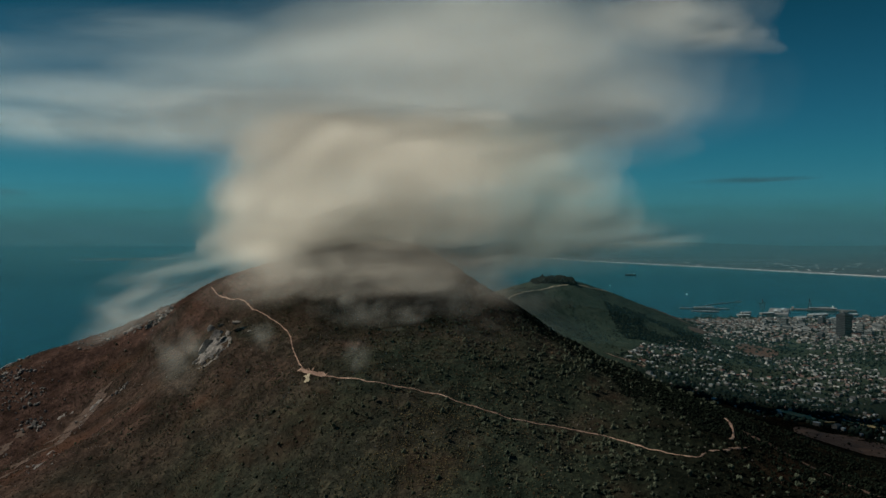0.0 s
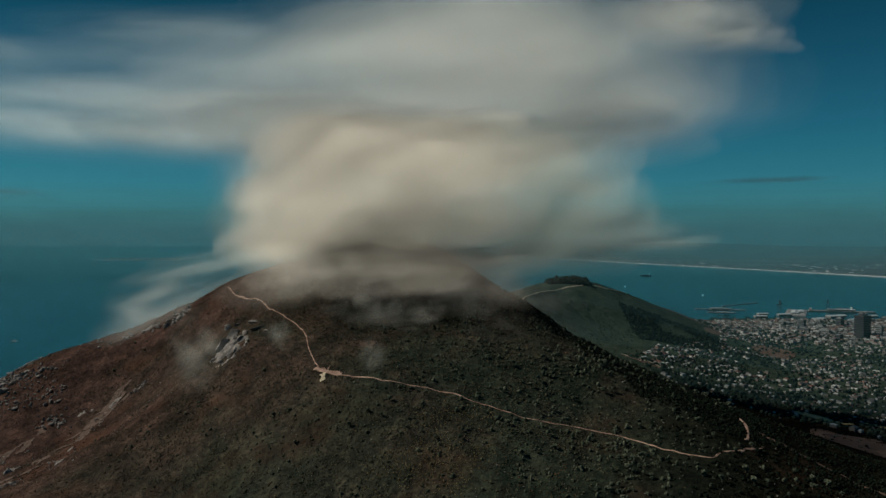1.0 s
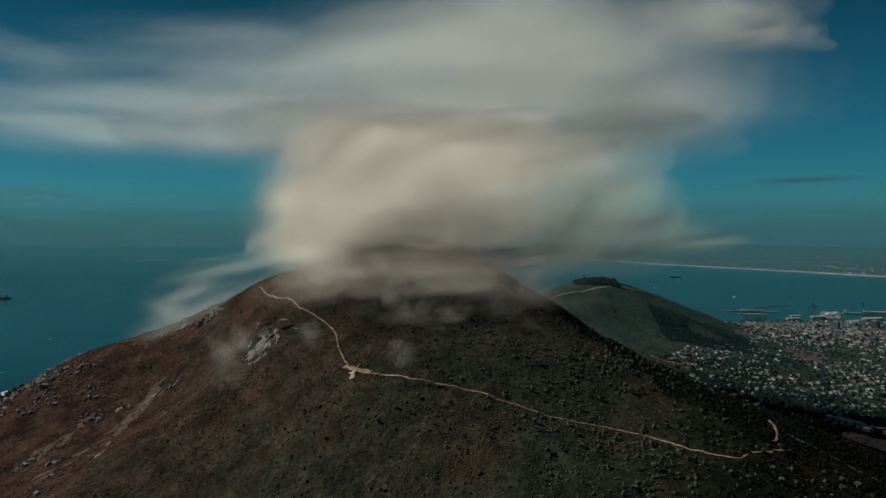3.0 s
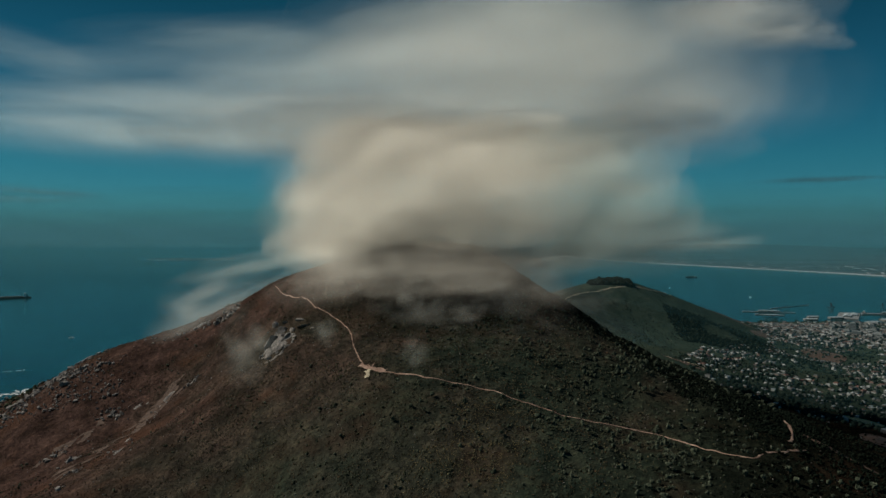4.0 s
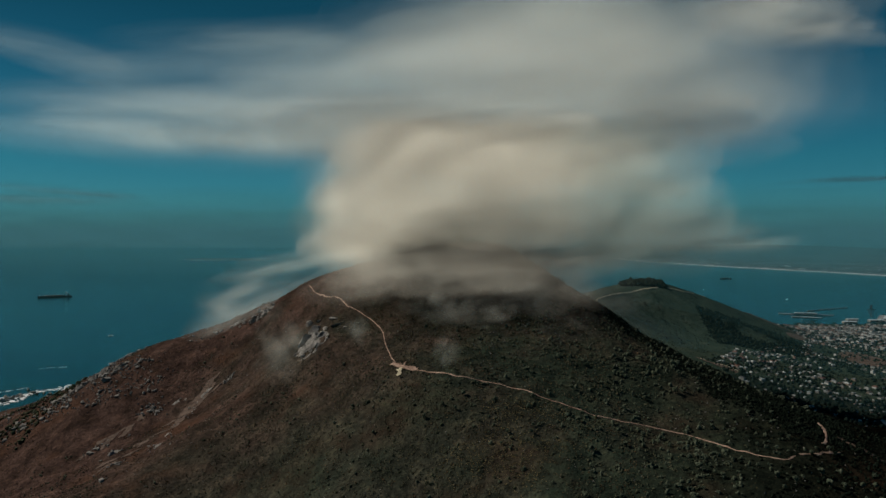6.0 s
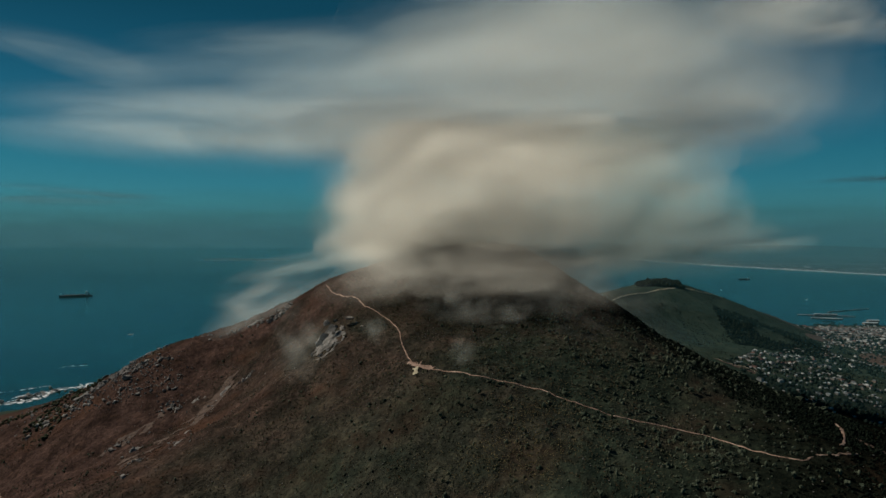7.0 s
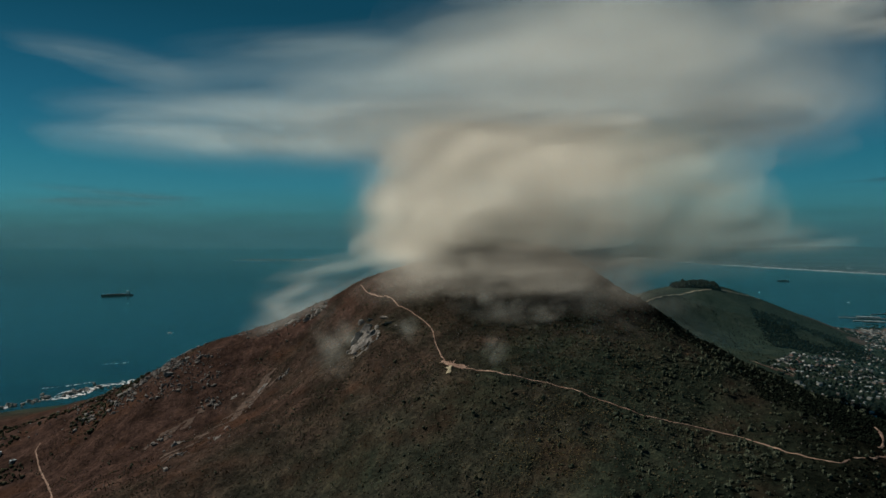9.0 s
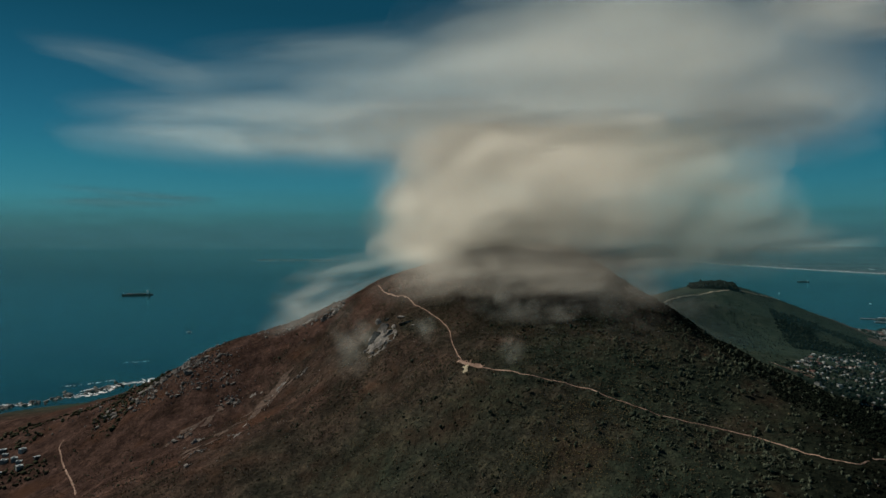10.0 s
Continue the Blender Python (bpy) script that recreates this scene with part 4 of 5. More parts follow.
def house_kind(w, d, h, roof_h, hip, roof_mat, chimney):
    """A plastered house: walls, a pitched or flat roof, windows and a door, perhaps a chimney."""
    root = new("house")
    part("wall", boxes_mesh("wall", [(-w / 2, w / 2, -d / 2, d / 2, -3, h)], WALL), root)
    o = 0.5
    if roof_h:
        rx = w / 2 - (d / 2 if hip else -o)
        v = [(-w / 2 - o, -d / 2 - o, h), (w / 2 + o, -d / 2 - o, h), (w / 2 + o, d / 2 + o, h), (-w / 2 - o, d / 2 + o, h), (-rx, 0, h + roof_h), (rx, 0, h + roof_h)]
        me = mesh_from("roof", v, [(0, 1, 5, 4), (2, 3, 4, 5), (1, 2, 5), (3, 0, 4), (3, 2, 1, 0)], roof_mat)
    else:
        me = boxes_mesh("roof", [(-w / 2 - 0.3, w / 2 + 0.3, -d / 2 - 0.3, d / 2 + 0.3, h, h + 0.5), (-w / 4, w / 8, -d / 4, d / 8, h + 0.5, h + 2)], roof_mat)
    roof = part("roof", me, root)
    for k in (-0.3, 0.05, 0.33):
        part("window", boxes_mesh("window", [(w * k - 0.8, w * k + 0.8, -d / 2 - 0.06, -d / 2 + 0.1, 1.0, 2.4)], GLASS), root)
    part("door", boxes_mesh("door", [(w * 0.18 - 0.5, w * 0.18 + 0.5, -d / 2 - 0.08, -d / 2 + 0.1, 0, 2.1)], TRUNK), root)
    if chimney:
        part("chimney", boxes_mesh("chimney", [(w * 0.2, w * 0.2 + 0.9, -0.5, 0.5, h, h + roof_h + 1.2)], WALL), roof)
    return tagged(root, "plastered suburban house among trees, seen from above", "house", "houses of the town")


HOUSES = [house_kind(15, 10, 5.5, 3.2, True, ROOF, True), house_kind(12, 9, 4.5, 3.0, False, ROOF, True), house_kind(18, 11, 6.5, 0, False, PALE_ROOF, False), house_kind(20, 12, 7.5, 3.4, True, ROOF, False), house_kind(13, 10, 7.0, 0, False, PALE_ROOF, False)]


def town():
    rng = np.random.RandomState(77)
    ang = radians(33)
    c, s = math.cos(ang), math.sin(ang)
    u, w = np.meshgrid(np.arange(-1200, 4800, 15.0), np.arange(-2400, 3600, 13.5))
    row = np.round((w + 2400) / 13.5).astype(int)
    col = np.round((u + 1200) / 15.0).astype(int)
    keep = (row % 3 != 0) & (col % 9 != 0)
    u, w = u[keep] + rng.uniform(-4, 4, keep.sum()), w[keep] + rng.uniform(-3, 3, keep.sum())
    x, y = u * c - w * s, u * s + w * c
    ok = inside(x, y, TOWN)
    x, y = x[ok], y[ok]
    open_land = wavy(x, y, 210, 81) + 0.4 * wavy(x, y, 60, 82)
    fill = np.where(open_land > 0.38, 0.05, 0.55) * np.where(np.hypot(x - 1060, y - 2330) < 150, 0.08, 1)
    ok = (rng.uniform(0, 1, len(x)) < fill) & (height(x, y) > 3)
    x, y = x[ok], y[ok]
    dist = np.hypot(x, y)
    o = np.argsort(dist)
    x, y = x[o], y[o]
    z = height(x, y)
    turn = 33 + rng.choice([0, 90, 180, 270], len(x)) + rng.normal(0, 9, len(x))
    for i in range(300):
        m = at(x[i], y[i], z[i] + 0.5, turn[i], rng.uniform(0.5, 0.8))
        if i < 5:
            HOUSES[i].matrix_basis = m
        else:
            copy_thing(HOUSES[rng.choice(5, p=[0.3, 0.25, 0.15, 0.15, 0.15])], m)
    x, y, z, turn = x[300:], y[300:], z[300:], np.radians(turn[300:])
    n = len(x)
    big = np.where(np.hypot(x - 1800, y - 3300) < 900, 1.5, 1.0)
    hw, hd = rng.uniform(3.0, 7.0, n) * big, rng.uniform(2.4, 4.4, n) * big
    hh = rng.uniform(2.4, 4.8, n) * np.where(big > 1, rng.uniform(1, 2.6, n), 1)
    rh = np.where(rng.uniform(0, 1, n) < 0.6, rng.uniform(2, 3.4, n), 0.4)
    sx, sy = np.array([-1, 1, 1, -1]), np.array([-1, -1, 1, 1])

    def place(lx, ly, lz):
        co, si = np.cos(turn)[:, None], np.sin(turn)[:, None]
        return np.stack([lx * co - ly * si + x[:, None], lx * si + ly * co + y[:, None], lz + z[:, None]], -1)

    lx, ly = hw[:, None] * sx, hd[:, None] * sy
    v = np.concatenate([place(lx, ly, np.full((n, 4), -3.0)), place(lx, ly, np.repeat(hh[:, None], 4, 1))], 1)
    quad = np.array([(0, 1, 5), (0, 5, 4), (1, 2, 6), (1, 6, 5), (2, 3, 7), (2, 7, 6), (3, 0, 4), (3, 4, 7)])
    f = quad[None] + (np.arange(n) * 8)[:, None, None]
    root = tagged(new("town_blocks"), "dense far streets of plastered houses and flats", "houses", kind="stuff")
    tagged(part("wall", big_mesh("wall", v.reshape(-1, 3), f.reshape(-1, 3), WALL), root), kind="stuff")
    rid = np.where(rh < 1, hw, hw * 0.45)[:, None] * np.array([-1, 1])
    flat_y = np.where(rh < 1, 0.0, 0.0)[:, None] + np.zeros((1, 2))
    v = np.concatenate([place(lx * 1.06, ly * 1.08, np.repeat(hh[:, None], 4, 1) + 0.05), place(rid, flat_y, np.repeat((hh + rh)[:, None], 2, 1))], 1)
    tri = np.array([(0, 1, 5), (0, 5, 4), (2, 3, 4), (2, 4, 5), (1, 2, 5), (3, 0, 4)])
    f = tri[None] + (np.arange(n) * 6)[:, None, None]
    tagged(part("roof", big_mesh("roof", v.reshape(-1, 3), f.reshape(-1, 3), ROOF), root), kind="stuff")
    # street and garden trees
    gx, gy = scatter(rng, 42000, 430, 2450, 1080, 4150, lambda p, q: inside(p, q, TOWN) * (np.hypot((p - 705) / 1.0, (q - 1330) / 1.0) > 52) * (0.25 + 0.6 * smooth01(wavy(p, q, 130, 83), -0.2, 0.6)) * np.where(q > 3000, 0.4, 1))
    gs = rng.uniform(2.0, 5.2, len(gx))
    v, f = lumps(np.column_stack([gx, gy, height(gx, gy) + gs * 0.6]), gs[:, None] * rng.uniform(0.8, 1.25, (len(gx), 3)), rng)
    tagged(new("garden_trees", big_mesh("garden_trees", v, f, TOWN_TREE)), "dark trees between the houses", "trees", kind="stuff")


town()
patch("town_ground", (1060, 2330), (150, 60), 62, BARE, "open brown ground inside the town", seed=51, lift=1.5)
patch("open_ground", (963, 2540), (120, 45), 60, BARE, "open brown slope above the town", seed=52, lift=1.5)
patch("sports_field", (705, 1330), (60, 22), 118, STRAW, "straw-yellow sports field at the town's edge", seed=53, lift=3.0, ragged=0.1)
patch("verge", (800, 1310), (40, 12), 120, STRAW, "strip of dry yellow grass by the houses", seed=54, lift=1.0)
patch("brown_slope", (640, 1080), (110, 50), 120, BARE, "brown open slope below the pine trees", seed=55, lift=1.0)
patch("bare_shoulder", (790, 2700), (160, 28), 155, BARE, "bare tan shoulder of the far hill", seed=56, lift=2.0)


def tower(x, y, rz, w, d, h, mat, label):
    """An office or apartment block with one window band to each pair of floors."""
    root = new("tower_block")
    part("wall", boxes_mesh("wall", [(-w / 2, w / 2, -d / 2, d / 2, -8, h)], mat), root)
    part("roof", boxes_mesh("roof", [(-w / 2 - 0.4, w / 2 + 0.4, -d / 2 - 0.4, d / 2 + 0.4, h, h + 1.2)], CONCRETE if mat is not DARK_TOWER else DARK_TOWER), root)
    part("plant_room", boxes_mesh("plant_room", [(-w / 4, w / 5, -d / 4, d / 4, h + 1.2, h + 5)], mat), root)
    k = max(2, int(h // 7))
    for i in range(k):
        z0 = 3 + i * (h - 4) / k
        part("window_band", boxes_mesh("window_band", [(-w / 2 - 0.15, w / 2 + 0.15, -d / 2 - 0.15, d / 2 + 0.15, z0, z0 + 0.42 * (h - 4) / k)], GLASS), root)
    root.matrix_basis = at(x, y, spot_height(x, y), rz)
    return tagged(root, label, "building", "tower blocks")


tower(1548, 2660, 28, 46, 36, 84, DARK_TOWER, "tall near-black office tower rising over the town")
tower(1700, 2600, 28, 26, 26, 72, TOWER_WALL, "slim brown-grey apartment tower")
tower(1745, 2640, 28, 24, 24, 64, TOWER_WALL, "slim brown-grey apartment tower")
rng = np.random.RandomState(15)
for _ in range(46):
    x, y = rng.uniform(1400, 2150), rng.uniform(2560, 3450)
    if not inside(np.array([x]), np.array([y]), TOWN)[0]:
        continue
    tower(x, y, 33 + rng.choice([0, 90]), rng.uniform(18, 40), rng.uniform(14, 24), rng.uniform(10, 24) + 24 * (rng.uniform() > 0.85), TOWER_WALL, "grey concrete city block with window bands")


def slab_on_sea(name, x, y, rz, w, d, z, mat, label, category):
    ob = new(name, boxes_mesh(name, [(-w / 2, w / 2, -d / 2, d / 2, -12, z), (-w / 2 + 2, w / 2 - 2, -d / 2 + 2, d / 2 - 2, z, z + 0.6)], mat))
    ob.matrix_basis = at(x, y, 0, rz)
    return tagged(ob, label, category, kind="structure")


slab_on_sea("quay", 1640, 4330, -12, 300, 26, 3, CONCRETE, "pale concrete quay in the harbour", "quay")
slab_on_sea("quay_inner", 1590, 4180, -12, 160, 26, 3, CONCRETE, "pale concrete quay in the harbour", "quay")
slab_on_sea("pier", 2010, 4130, 62, 330, 110, 8, CONCRETE, "broad harbour pier with sheds", "pier")
slab_on_sea("breakwater", 1900, 4660, 36, 420, 8, 3, CONCRETE, "thin pale breakwater across the harbour mouth", "breakwater")
slab_on_sea("mole", 2330, 4230, -16, 360, 40, 6, CONCRETE, "harbour mole with moored ships", "mole")


def shed(x, y, rz, w, d, h):
    root = new("warehouse")
    part("wall", boxes_mesh("wall", [(-w / 2, w / 2, -d / 2, d / 2, -1, h)], WALL), root)
    v = [(-w / 2 - 1, -d / 2 - 1, h), (w / 2 + 1, -d / 2 - 1, h), (w / 2 + 1, d / 2 + 1, h), (-w / 2 - 1, d / 2 + 1, h), (-w / 2 - 1, 0, h + d * 0.16), (w / 2 + 1, 0, h + d * 0.16)]
    part("roof", mesh_from("roof", v, [(0, 1, 5, 4), (2, 3, 4, 5), (1, 2, 5), (3, 0, 4), (3, 2, 1, 0)], PALE_ROOF), root)
    part("door", boxes_mesh("door", [(-4, 4, -d / 2 - 0.2, -d / 2 + 0.2, 0, h * 0.7)], GLASS), root)
    root.matrix_basis = at(x, y, max(spot_height(x, y), 6), rz)
    return tagged(root, "long harbour warehouse with a pale metal roof", "warehouse", "harbour warehouses")


for x, y, rz, w, d, h in [(1990, 4100, 62, 150, 40, 9), (2050, 4150, 62, 120, 34, 8), (1640, 4330, -12, 120, 14, 5), (1870, 3980, 10, 80, 26, 9), (1760, 4010, 10, 60, 24, 9), (2330, 4230, -16, 150, 22, 9), (2120, 3900, 20, 120, 40, 10), (1950, 3760, 25, 70, 36, 9), (1700, 3900, 5, 70, 26, 8), (1570, 4100, -10, 70, 16, 6), (2300, 3900, 25, 110, 34, 9), (2000, 3500, 30, 70, 40, 11)]:
    shed(x, y, rz, w, d, h)
cargo_ship(2400, 4320, -16, 120, "white-decked ship moored at the harbour mole")
cargo_ship(2180, 4300, 62, 90, "ship moored beside the harbour pier")


def crane(x, y, rz):
    root = new("harbour_crane")
    for i, (sx, sy) in enumerate(((-8, -8), (8, -8), (-8, 8), (8, 8))):
        part("leg", boxes_mesh("leg", [(sx - 1, sx + 1, sy - 1, sy + 1, 0, 38)], HULL), root)
    part("boom", boxes_mesh("boom", [(-40, 34, -2, 2, 38, 42)], HULL), root)
    part("tower", boxes_mesh("tower", [(-3, 3, -3, 3, 42, 66)], HULL), root)
    root.matrix_basis = at(x, y, 6, rz)
    return tagged(root, "tall dark harbour crane on the quay", "crane")


crane(1960, 4230, 30)
crane(2260, 4250, 60)
for x, y, rz in [(-1095, 1042, 20), (-1081, 1071, 80), (-1050, 1030, 30), (-1030, 1010, 60), (-1125, 1075, 10), (-1075, 1045, 40), (-1010, 1030, 70), (-1150, 1095, 20), (-1060, 1000, 35)]:
    ob = copy_thing(HOUSES[2 if (rz // 10) % 2 else 4], at(x, y, spot_height(x, y) + 0.5, rz, 1.1))
    tagged(ob, "pale flat-roofed house in the seaward gully", group="houses in the gully")


# ---- clouds ----
EYE = np.array((0.0, -25.0, 480.0))      # where the clouds are seen from, near the middle of the flight


def fold(verts, faces, soft, centre, size, tilt, seed, rings=14, segs=24, lump=0.10):
    """One soft fold of vapour: a lumpy ellipsoid leaning by tilt degrees, added to the lists; it thins out towards its rim."""
    off = np.random.RandomState(seed).uniform(-50, 50, 3)
    base = len(verts)
    th, ph = np.pi * np.arange(1, rings) / rings, 2 * np.pi * np.arange(segs) / segs
    T, P = np.meshgrid(th, ph, indexing="ij")
    d = np.stack([np.sin(T) * np.cos(P), np.sin(T) * np.sin(P), np.cos(T)], -1).reshape(-1, 3)
    d = np.vstack([d, [[0, 0, 1], [0, 0, -1]]])
    out = np.array(centre) - EYE
    turn = math.atan2(out[0], out[1])
    ct, st, cl, sl = math.cos(turn), math.sin(turn), math.cos(radians(tilt)), math.sin(radians(tilt))
    rot = np.array([[ct, st, 0], [-st, ct, 0], [0, 0, 1]]) @ np.array([[cl, 0, -sl], [0, 1, 0], [sl, 0, cl]])
    normal = (d / size) @ rot.T
    normal /= np.linalg.norm(normal, axis=1, keepdims=True)
    soft.extend(np.clip((np.abs(normal @ (out / np.linalg.norm(out))) - 0.26) / 0.74, 0, 1).tolist())
    r = np.array([1 + lump * noise.fractal(Vector(q * 1.3 + off), 0.9, 2.1, 4) for q in d])
    verts.extend((np.array(centre) + (d * r[:, None] * size) @ rot.T).tolist())
    k = segs
    for i in range(rings - 2):
        for j in range(k):
            a, b = base + i * k + j, base + i * k + (j + 1) % k
            faces.append((a, a + k, b + k, b))
    top, bot, low = base + (rings - 1) * k, base + (rings - 1) * k + 1, base + (rings - 2) * k
    for j in range(k):
        faces.append((top, base + j, base + (j + 1) % k))
        faces.append((bot, low + (j + 1) % k, low + j))


def cloud(name, lobes, mat, label, seed, per=3, spread=0.7, small=(0.3, 0.6), kind=""):
    """A cloud piled up from lobes (centre, half-sizes, tilt). Each billow: nested folds, and per smaller ones about them."""
    rng = np.random.RandomState(seed)
    root = tagged(new(name), label, "cloud", kind=kind)
    for c, s, tilt in lobes:
        v, f, soft = [], [], []
        s, c = np.array(s, float), np.array(c, float)
        for k in (1.15, 0.92, 0.7, 0.48):
            fold(v, f, soft, c + rng.uniform(-0.1, 0.1, 3) * s, s * k, tilt, rng.randint(1e6))
        for _ in range(per):
            q = rng.normal(0, 0.5, 3)
            q *= min(1.0, 1.0 / np.linalg.norm(q)) * spread
            size = s * rng.uniform(0.8, 1.2, 3) * rng.uniform(*small)
            fold(v, f, soft, c + q * s, size, tilt + rng.uniform(-8, 8), rng.randint(1e6))
        me = mesh_from("billow", v, f, mat, True)
        me.attributes.new("soft", "FLOAT", "POINT").data.foreach_set("value", soft)
        tagged(part("billow", me, root), kind="stuff")
    return root


DOME = [
    ((-194, 1052, 550), (147, 110, 102), 0),
    ((-236, 1037, 501), (115, 90, 84), 0),
    ((-109, 1102, 585), (185, 120, 106), 0),
    ((-41, 1128, 540), (179, 130, 122), 0),
    ((-124, 1068, 488), (189, 80, 76), 0),
    ((-262, 1033, 470), (93, 60, 49), 0),
    ((-171, 1022, 457), (165, 40, 42), 0),
    ((-199, 1083, 614), (119, 80, 60), 0),
    ((-270, 1029, 541), (66, 60, 70), 0),
    ((-227, 1039, 581), (79, 60, 66), 0),
    ((-168, 1187, 632), (170, 100, 75), 0),
    ((-50, 1239, 628), (227, 100, 82), 0),
    ((53, 1259, 614), (177, 90, 73), 0),
]
LEE = [
    ((88, 1171, 556), (193, 120, 121), 0),
    ((175, 1189, 518), (146, 100, 92), 0),
    ((250, 1207, 489), (128, 80, 57), 0),
    ((326, 1224, 469), (109, 60, 32), 0),
    ((71, 1138, 474), (179, 70, 71), 0),
    ((146, 1188, 606), (146, 80, 73), 0),
    ((214, 1194, 562), (107, 70, 63), 0),
    ((19, 1092, 446), (154, 50, 41), 0),
    ((166, 1187, 440), (146, 50, 44), 0),
]
ANVIL = [
    ((-182, 1469, 721), (515, 170, 96), 0),
    ((-379, 1408, 688), (394, 130, 84), 0),
    ((65, 1555, 760), (485, 220, 140), 0),
    ((326, 1623, 780), (301, 190, 111), 0),
    ((-64, 1585, 865), (419, 220, 150), 0),
    ((67, 1641, 968), (375, 220, 174), 0),
    ((199, 1632, 863), (384, 220, 152), 0),
    ((-128, 1413, 671), (365, 110, 68), 0),
    ((108, 1457, 670), (346, 120, 84), 0),
    ((270, 1515, 700), (270, 120, 74), 0),
    ((-240, 1525, 779), (421, 190, 89), 0),
]
WING = [
    ((-522, 1363, 681), (386, 130, 84), 0),
    ((-708, 1344, 691), (386, 130, 72), 0),
    ((-854, 1320, 703), (267, 120, 53), 0),
    ((-572, 1430, 755), (491, 150, 86), 0),
    ((-443, 1505, 817), (434, 170, 102), 6),
    ((-302, 1582, 909), (397, 180, 106), 8),
    ((441, 1675, 781), (268, 170, 121), 6),
    ((342, 1708, 925), (330, 190, 151), -20),
    ((-13, 1694, 1042), (417, 170, 111), 0),
    ((-781, 1389, 763), (315, 120, 48), 0),
    ((207, 1706, 997), (332, 170, 138), -16),
]
BANK = [
    ((630, 1861, 1053), (221, 140, 91), 0),
    ((714, 1858, 1010), (161, 110, 64), -12),
    ((550, 1853, 1075), (162, 110, 81), 0),
]
TAIL = [
    ((-344, 1034, 439), (134, 50, 24), 12),
    ((-405, 1023, 423), (98, 40, 18), 12),
    ((-291, 1040, 457), (98, 50, 36), 12),
]
RIDGE = [
    ((-507, 1217, 339), (127, 45, 32), 24),
    ((-569, 1220, 314), (80, 40, 38), 18),
    ((-437, 1205, 383), (93, 40, 29), 28),
    ((-533, 1215, 374), (74, 40, 25), 22),
    ((-585, 1219, 341), (48, 40, 36), 0),
]
LENS = [
    ((1696, 3823, 768), (313, 110, 33), 0),
    ((1602, 3803, 764), (179, 90, 21), 0),
    ((1849, 3849, 775), (209, 90, 24), 0),
]
LOW = [
    ((-2900, 3908, 753), (515, 200, 62), -4),
    ((-2966, 3849, 692), (543, 190, 68), 0),
    ((-2626, 3935, 719), (240, 120, 34), -3),
]
VEIL = [
    ((-210, 917, 420), (94, 36, 35), 14),
    ((-116, 927, 428), (118, 36, 36), 0),
    ((-22, 936, 430), (118, 36, 36), -6),
    ((-165, 932, 443), (119, 36, 35), 8),
    ((25, 961, 411), (88, 36, 35), -18),
    ((-59, 902, 415), (91, 30, 26), 0),
    ((-87, 955, 447), (153, 40, 34), 0),
    ((-7, 963, 441), (129, 36, 31), 0),
    ((-167, 947, 435), (89, 36, 29), 0),
]
MIST = [
    ((-289, 777, 354), (37, 30, 41), 20),
    ((-294, 761, 329), (27, 26, 27), 0),
    ((-104, 827, 395), (42, 30, 28), 10),
    ((-92, 756, 347), (18, 20, 21), 0),
    ((-3, 877, 402), (59, 36, 31), -10),
    ((38, 881, 373), (52, 36, 29), -30),
    ((138, 1112, 346), (82, 50, 31), -28),
    ((252, 1404, 290), (126, 60, 34), -24),
    ((144, 1243, 367), (72, 50, 41), -10),
    ((-55, 831, 388), (42, 30, 21), 0),
    ((-208, 785, 364), (18, 20, 16), 0),
    ((74, 985, 393), (57, 40, 33), -30),
]
THINS = [
    [((-646, 1485, 868), (421, 160, 77), 4), ((-455, 1546, 924), (340, 150, 78), 5),],
    [((-944, 1454, 840), (166, 110, 43), -4),],
    [((-653, 1567, 947), (308, 120, 46), 3),],
    [((-743, 1413, 773), (405, 130, 49), 0),],
    [((582, 1752, 903), (278, 160, 153), -20),],
    [((-1202, 1571, 944), (250, 120, 56), -8),],
]

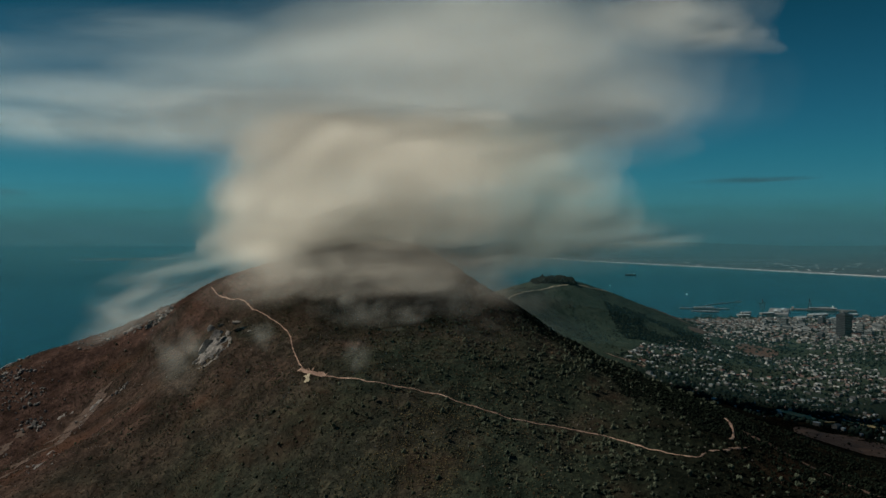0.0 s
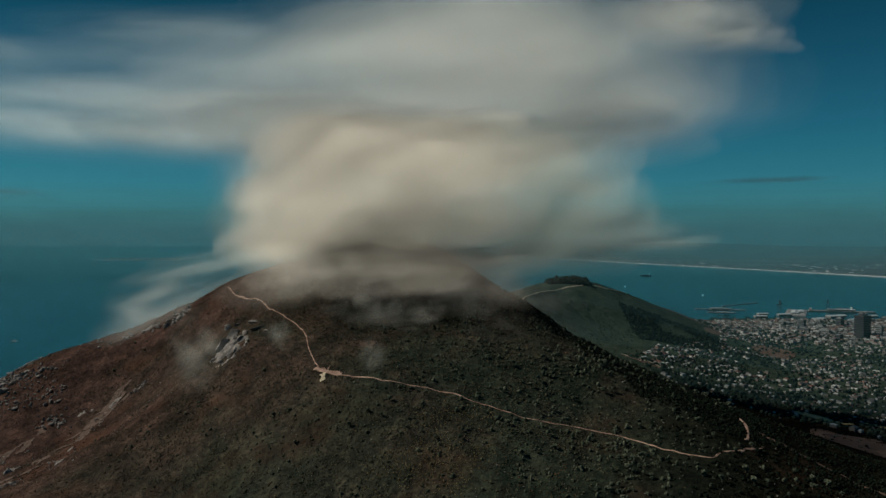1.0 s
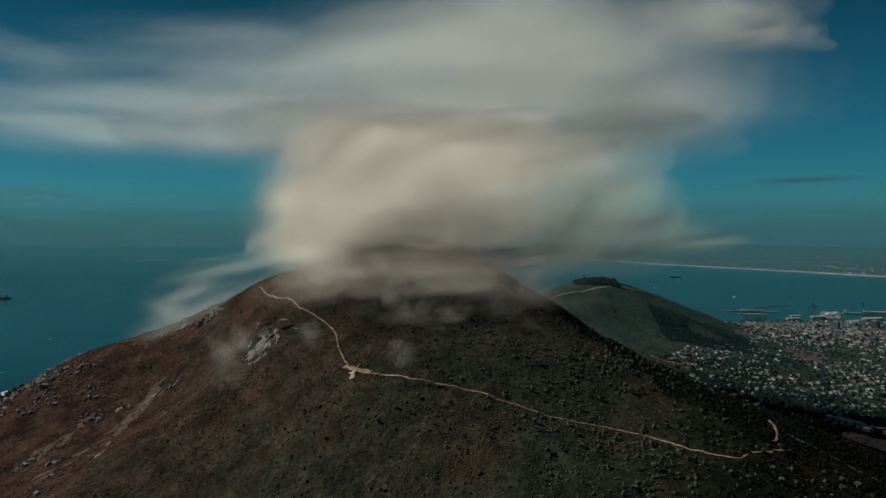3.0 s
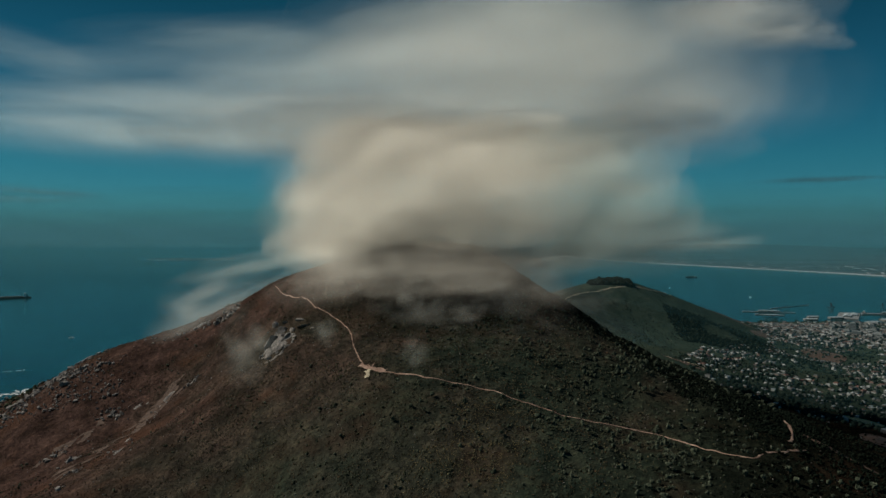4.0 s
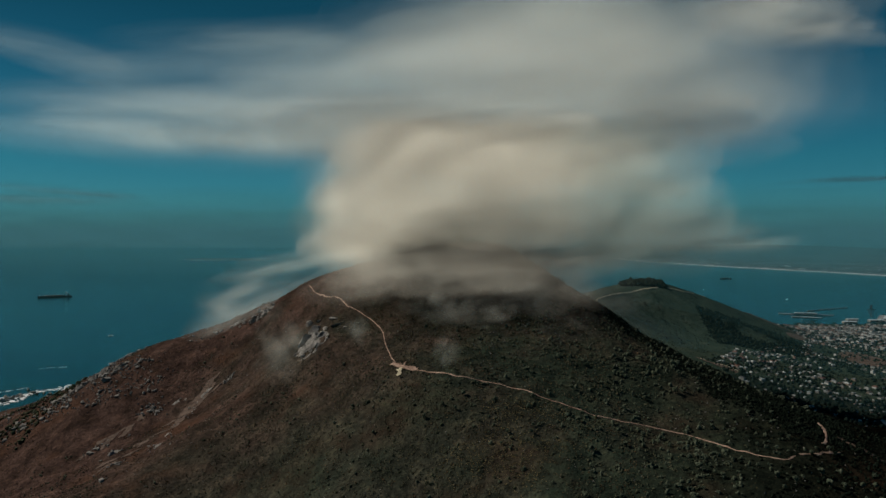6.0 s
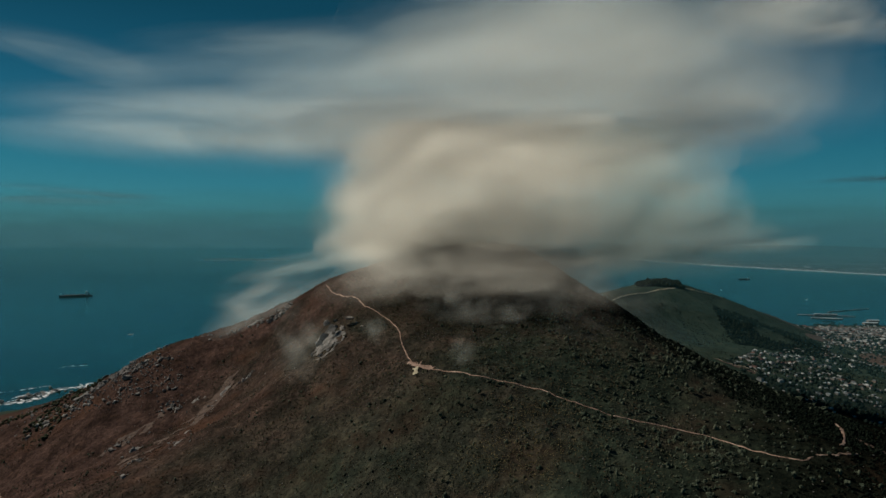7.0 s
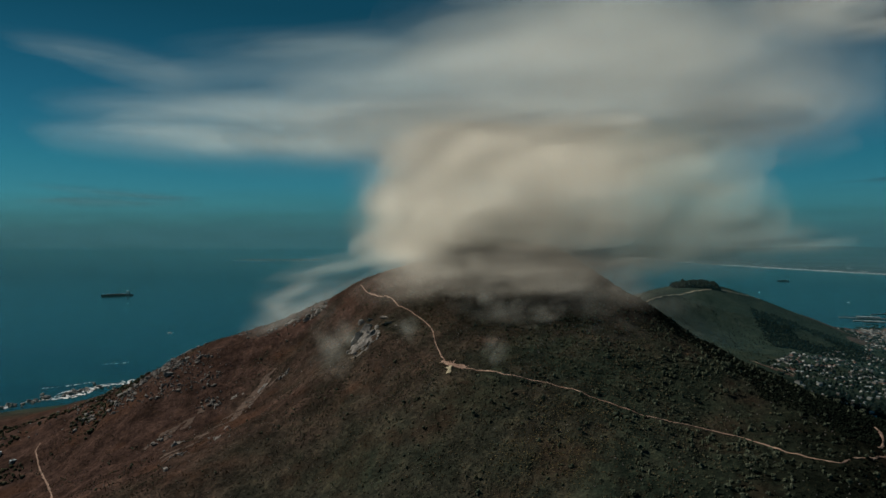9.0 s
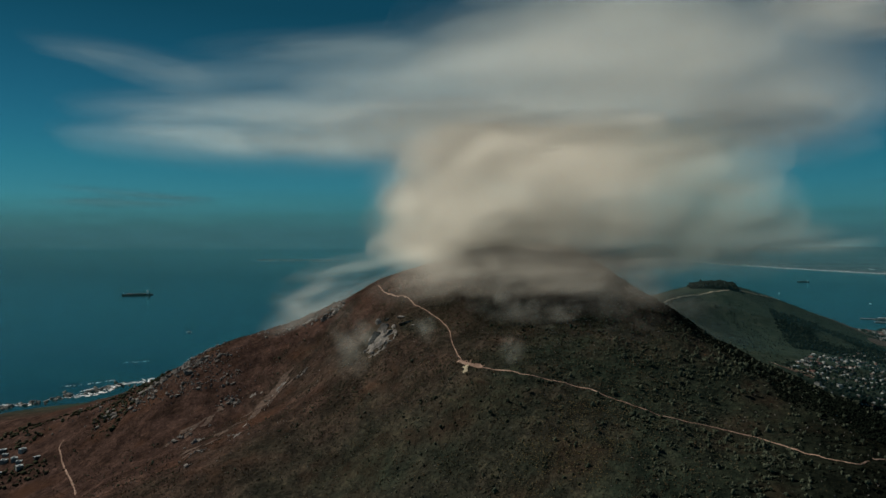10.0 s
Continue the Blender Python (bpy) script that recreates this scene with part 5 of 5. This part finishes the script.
cloud("cap_cloud", DOME, CLOUD, "thick cream-white cap cloud hiding the mountain summit", 11, per=4)
cloud("lee_cloud", LEE, LEE_CLOUD, "thinner grey cloud trailing down the lee of the summit", 14, per=4)
cloud("anvil_cloud", ANVIL, HIGH_CLOUD, "broad soft grey-white cloud spread above the summit", 12)
cloud("anvil_wing", WING, WING_CLOUD, "thin drawn-out edge of the spread cloud", 15)
cloud("cloud_bank", BANK, HIGH_CLOUD, "small pale cloud bank high in the sky", 13)
cloud("ridge_mist", RIDGE, MIST_BANK, "pale mist rising behind the seaward ridge", 20, per=3)
cloud("cap_tail", TAIL, WING_CLOUD, "soft tongue of cloud trailing off the summit", 21, per=2)
cloud("lens_cloud", LENS, DARK_CLOUD, "thin dark grey lens-shaped cloud over the bay", 22, per=2)
cloud("low_cloud", LOW, DARK_CLOUD, "low streak of grey cloud over the sea", 23, per=2)
for i, lobes in enumerate(THINS):
    cloud("thin_cloud", lobes, THIN_CLOUD, "thin pale drawn-out tuft of cloud", 24 + i, per=3)
for i, lobe in enumerate(MIST):
    cloud("mist", [lobe], MIST_BANK if lobe[0][1] > 1050 else WISP, "thin drifting wisp of mist against the hillside", 40 + i, per=5, spread=1.1, kind="stuff")
cloud("mist_veil", VEIL, VEIL_MIST, "thin mist spilling down from the cap cloud", 60, per=4, spread=0.9, kind="stuff")


# ---- haze over the water ----
def haze_bank(north, mat):
    """A thin upright layer of haze across the view, so many metres to the north."""
    n, tops = 40, (-5, 60, 160, 300, 480, 720, 1050)
    v = [(x, north, z) for z in tops for x in np.linspace(-1.07 * north - 300, 0.85 * north + 300, n)]
    f = [(n * i + j, n * i + j + 1, n * i + n + j + 1, n * i + n + j) for i in range(len(tops) - 1) for j in range(n - 1)]
    return tagged(new("sea_haze", mesh_from("sea_haze", v, f, mat, True)), "thin bluish haze hanging over the bay", "haze", kind="stuff")


for north in (1480, 1900, 2350):
    haze_bank(north, HAZE_VALLEY)
for north in (3000, 4300, 5400, 6800):
    haze_bank(north, HAZE_NEAR)
for north in (7900, 9000, 10500, 12000, 13500, 15000, 16400):
    haze_bank(north, HAZE_FAR)
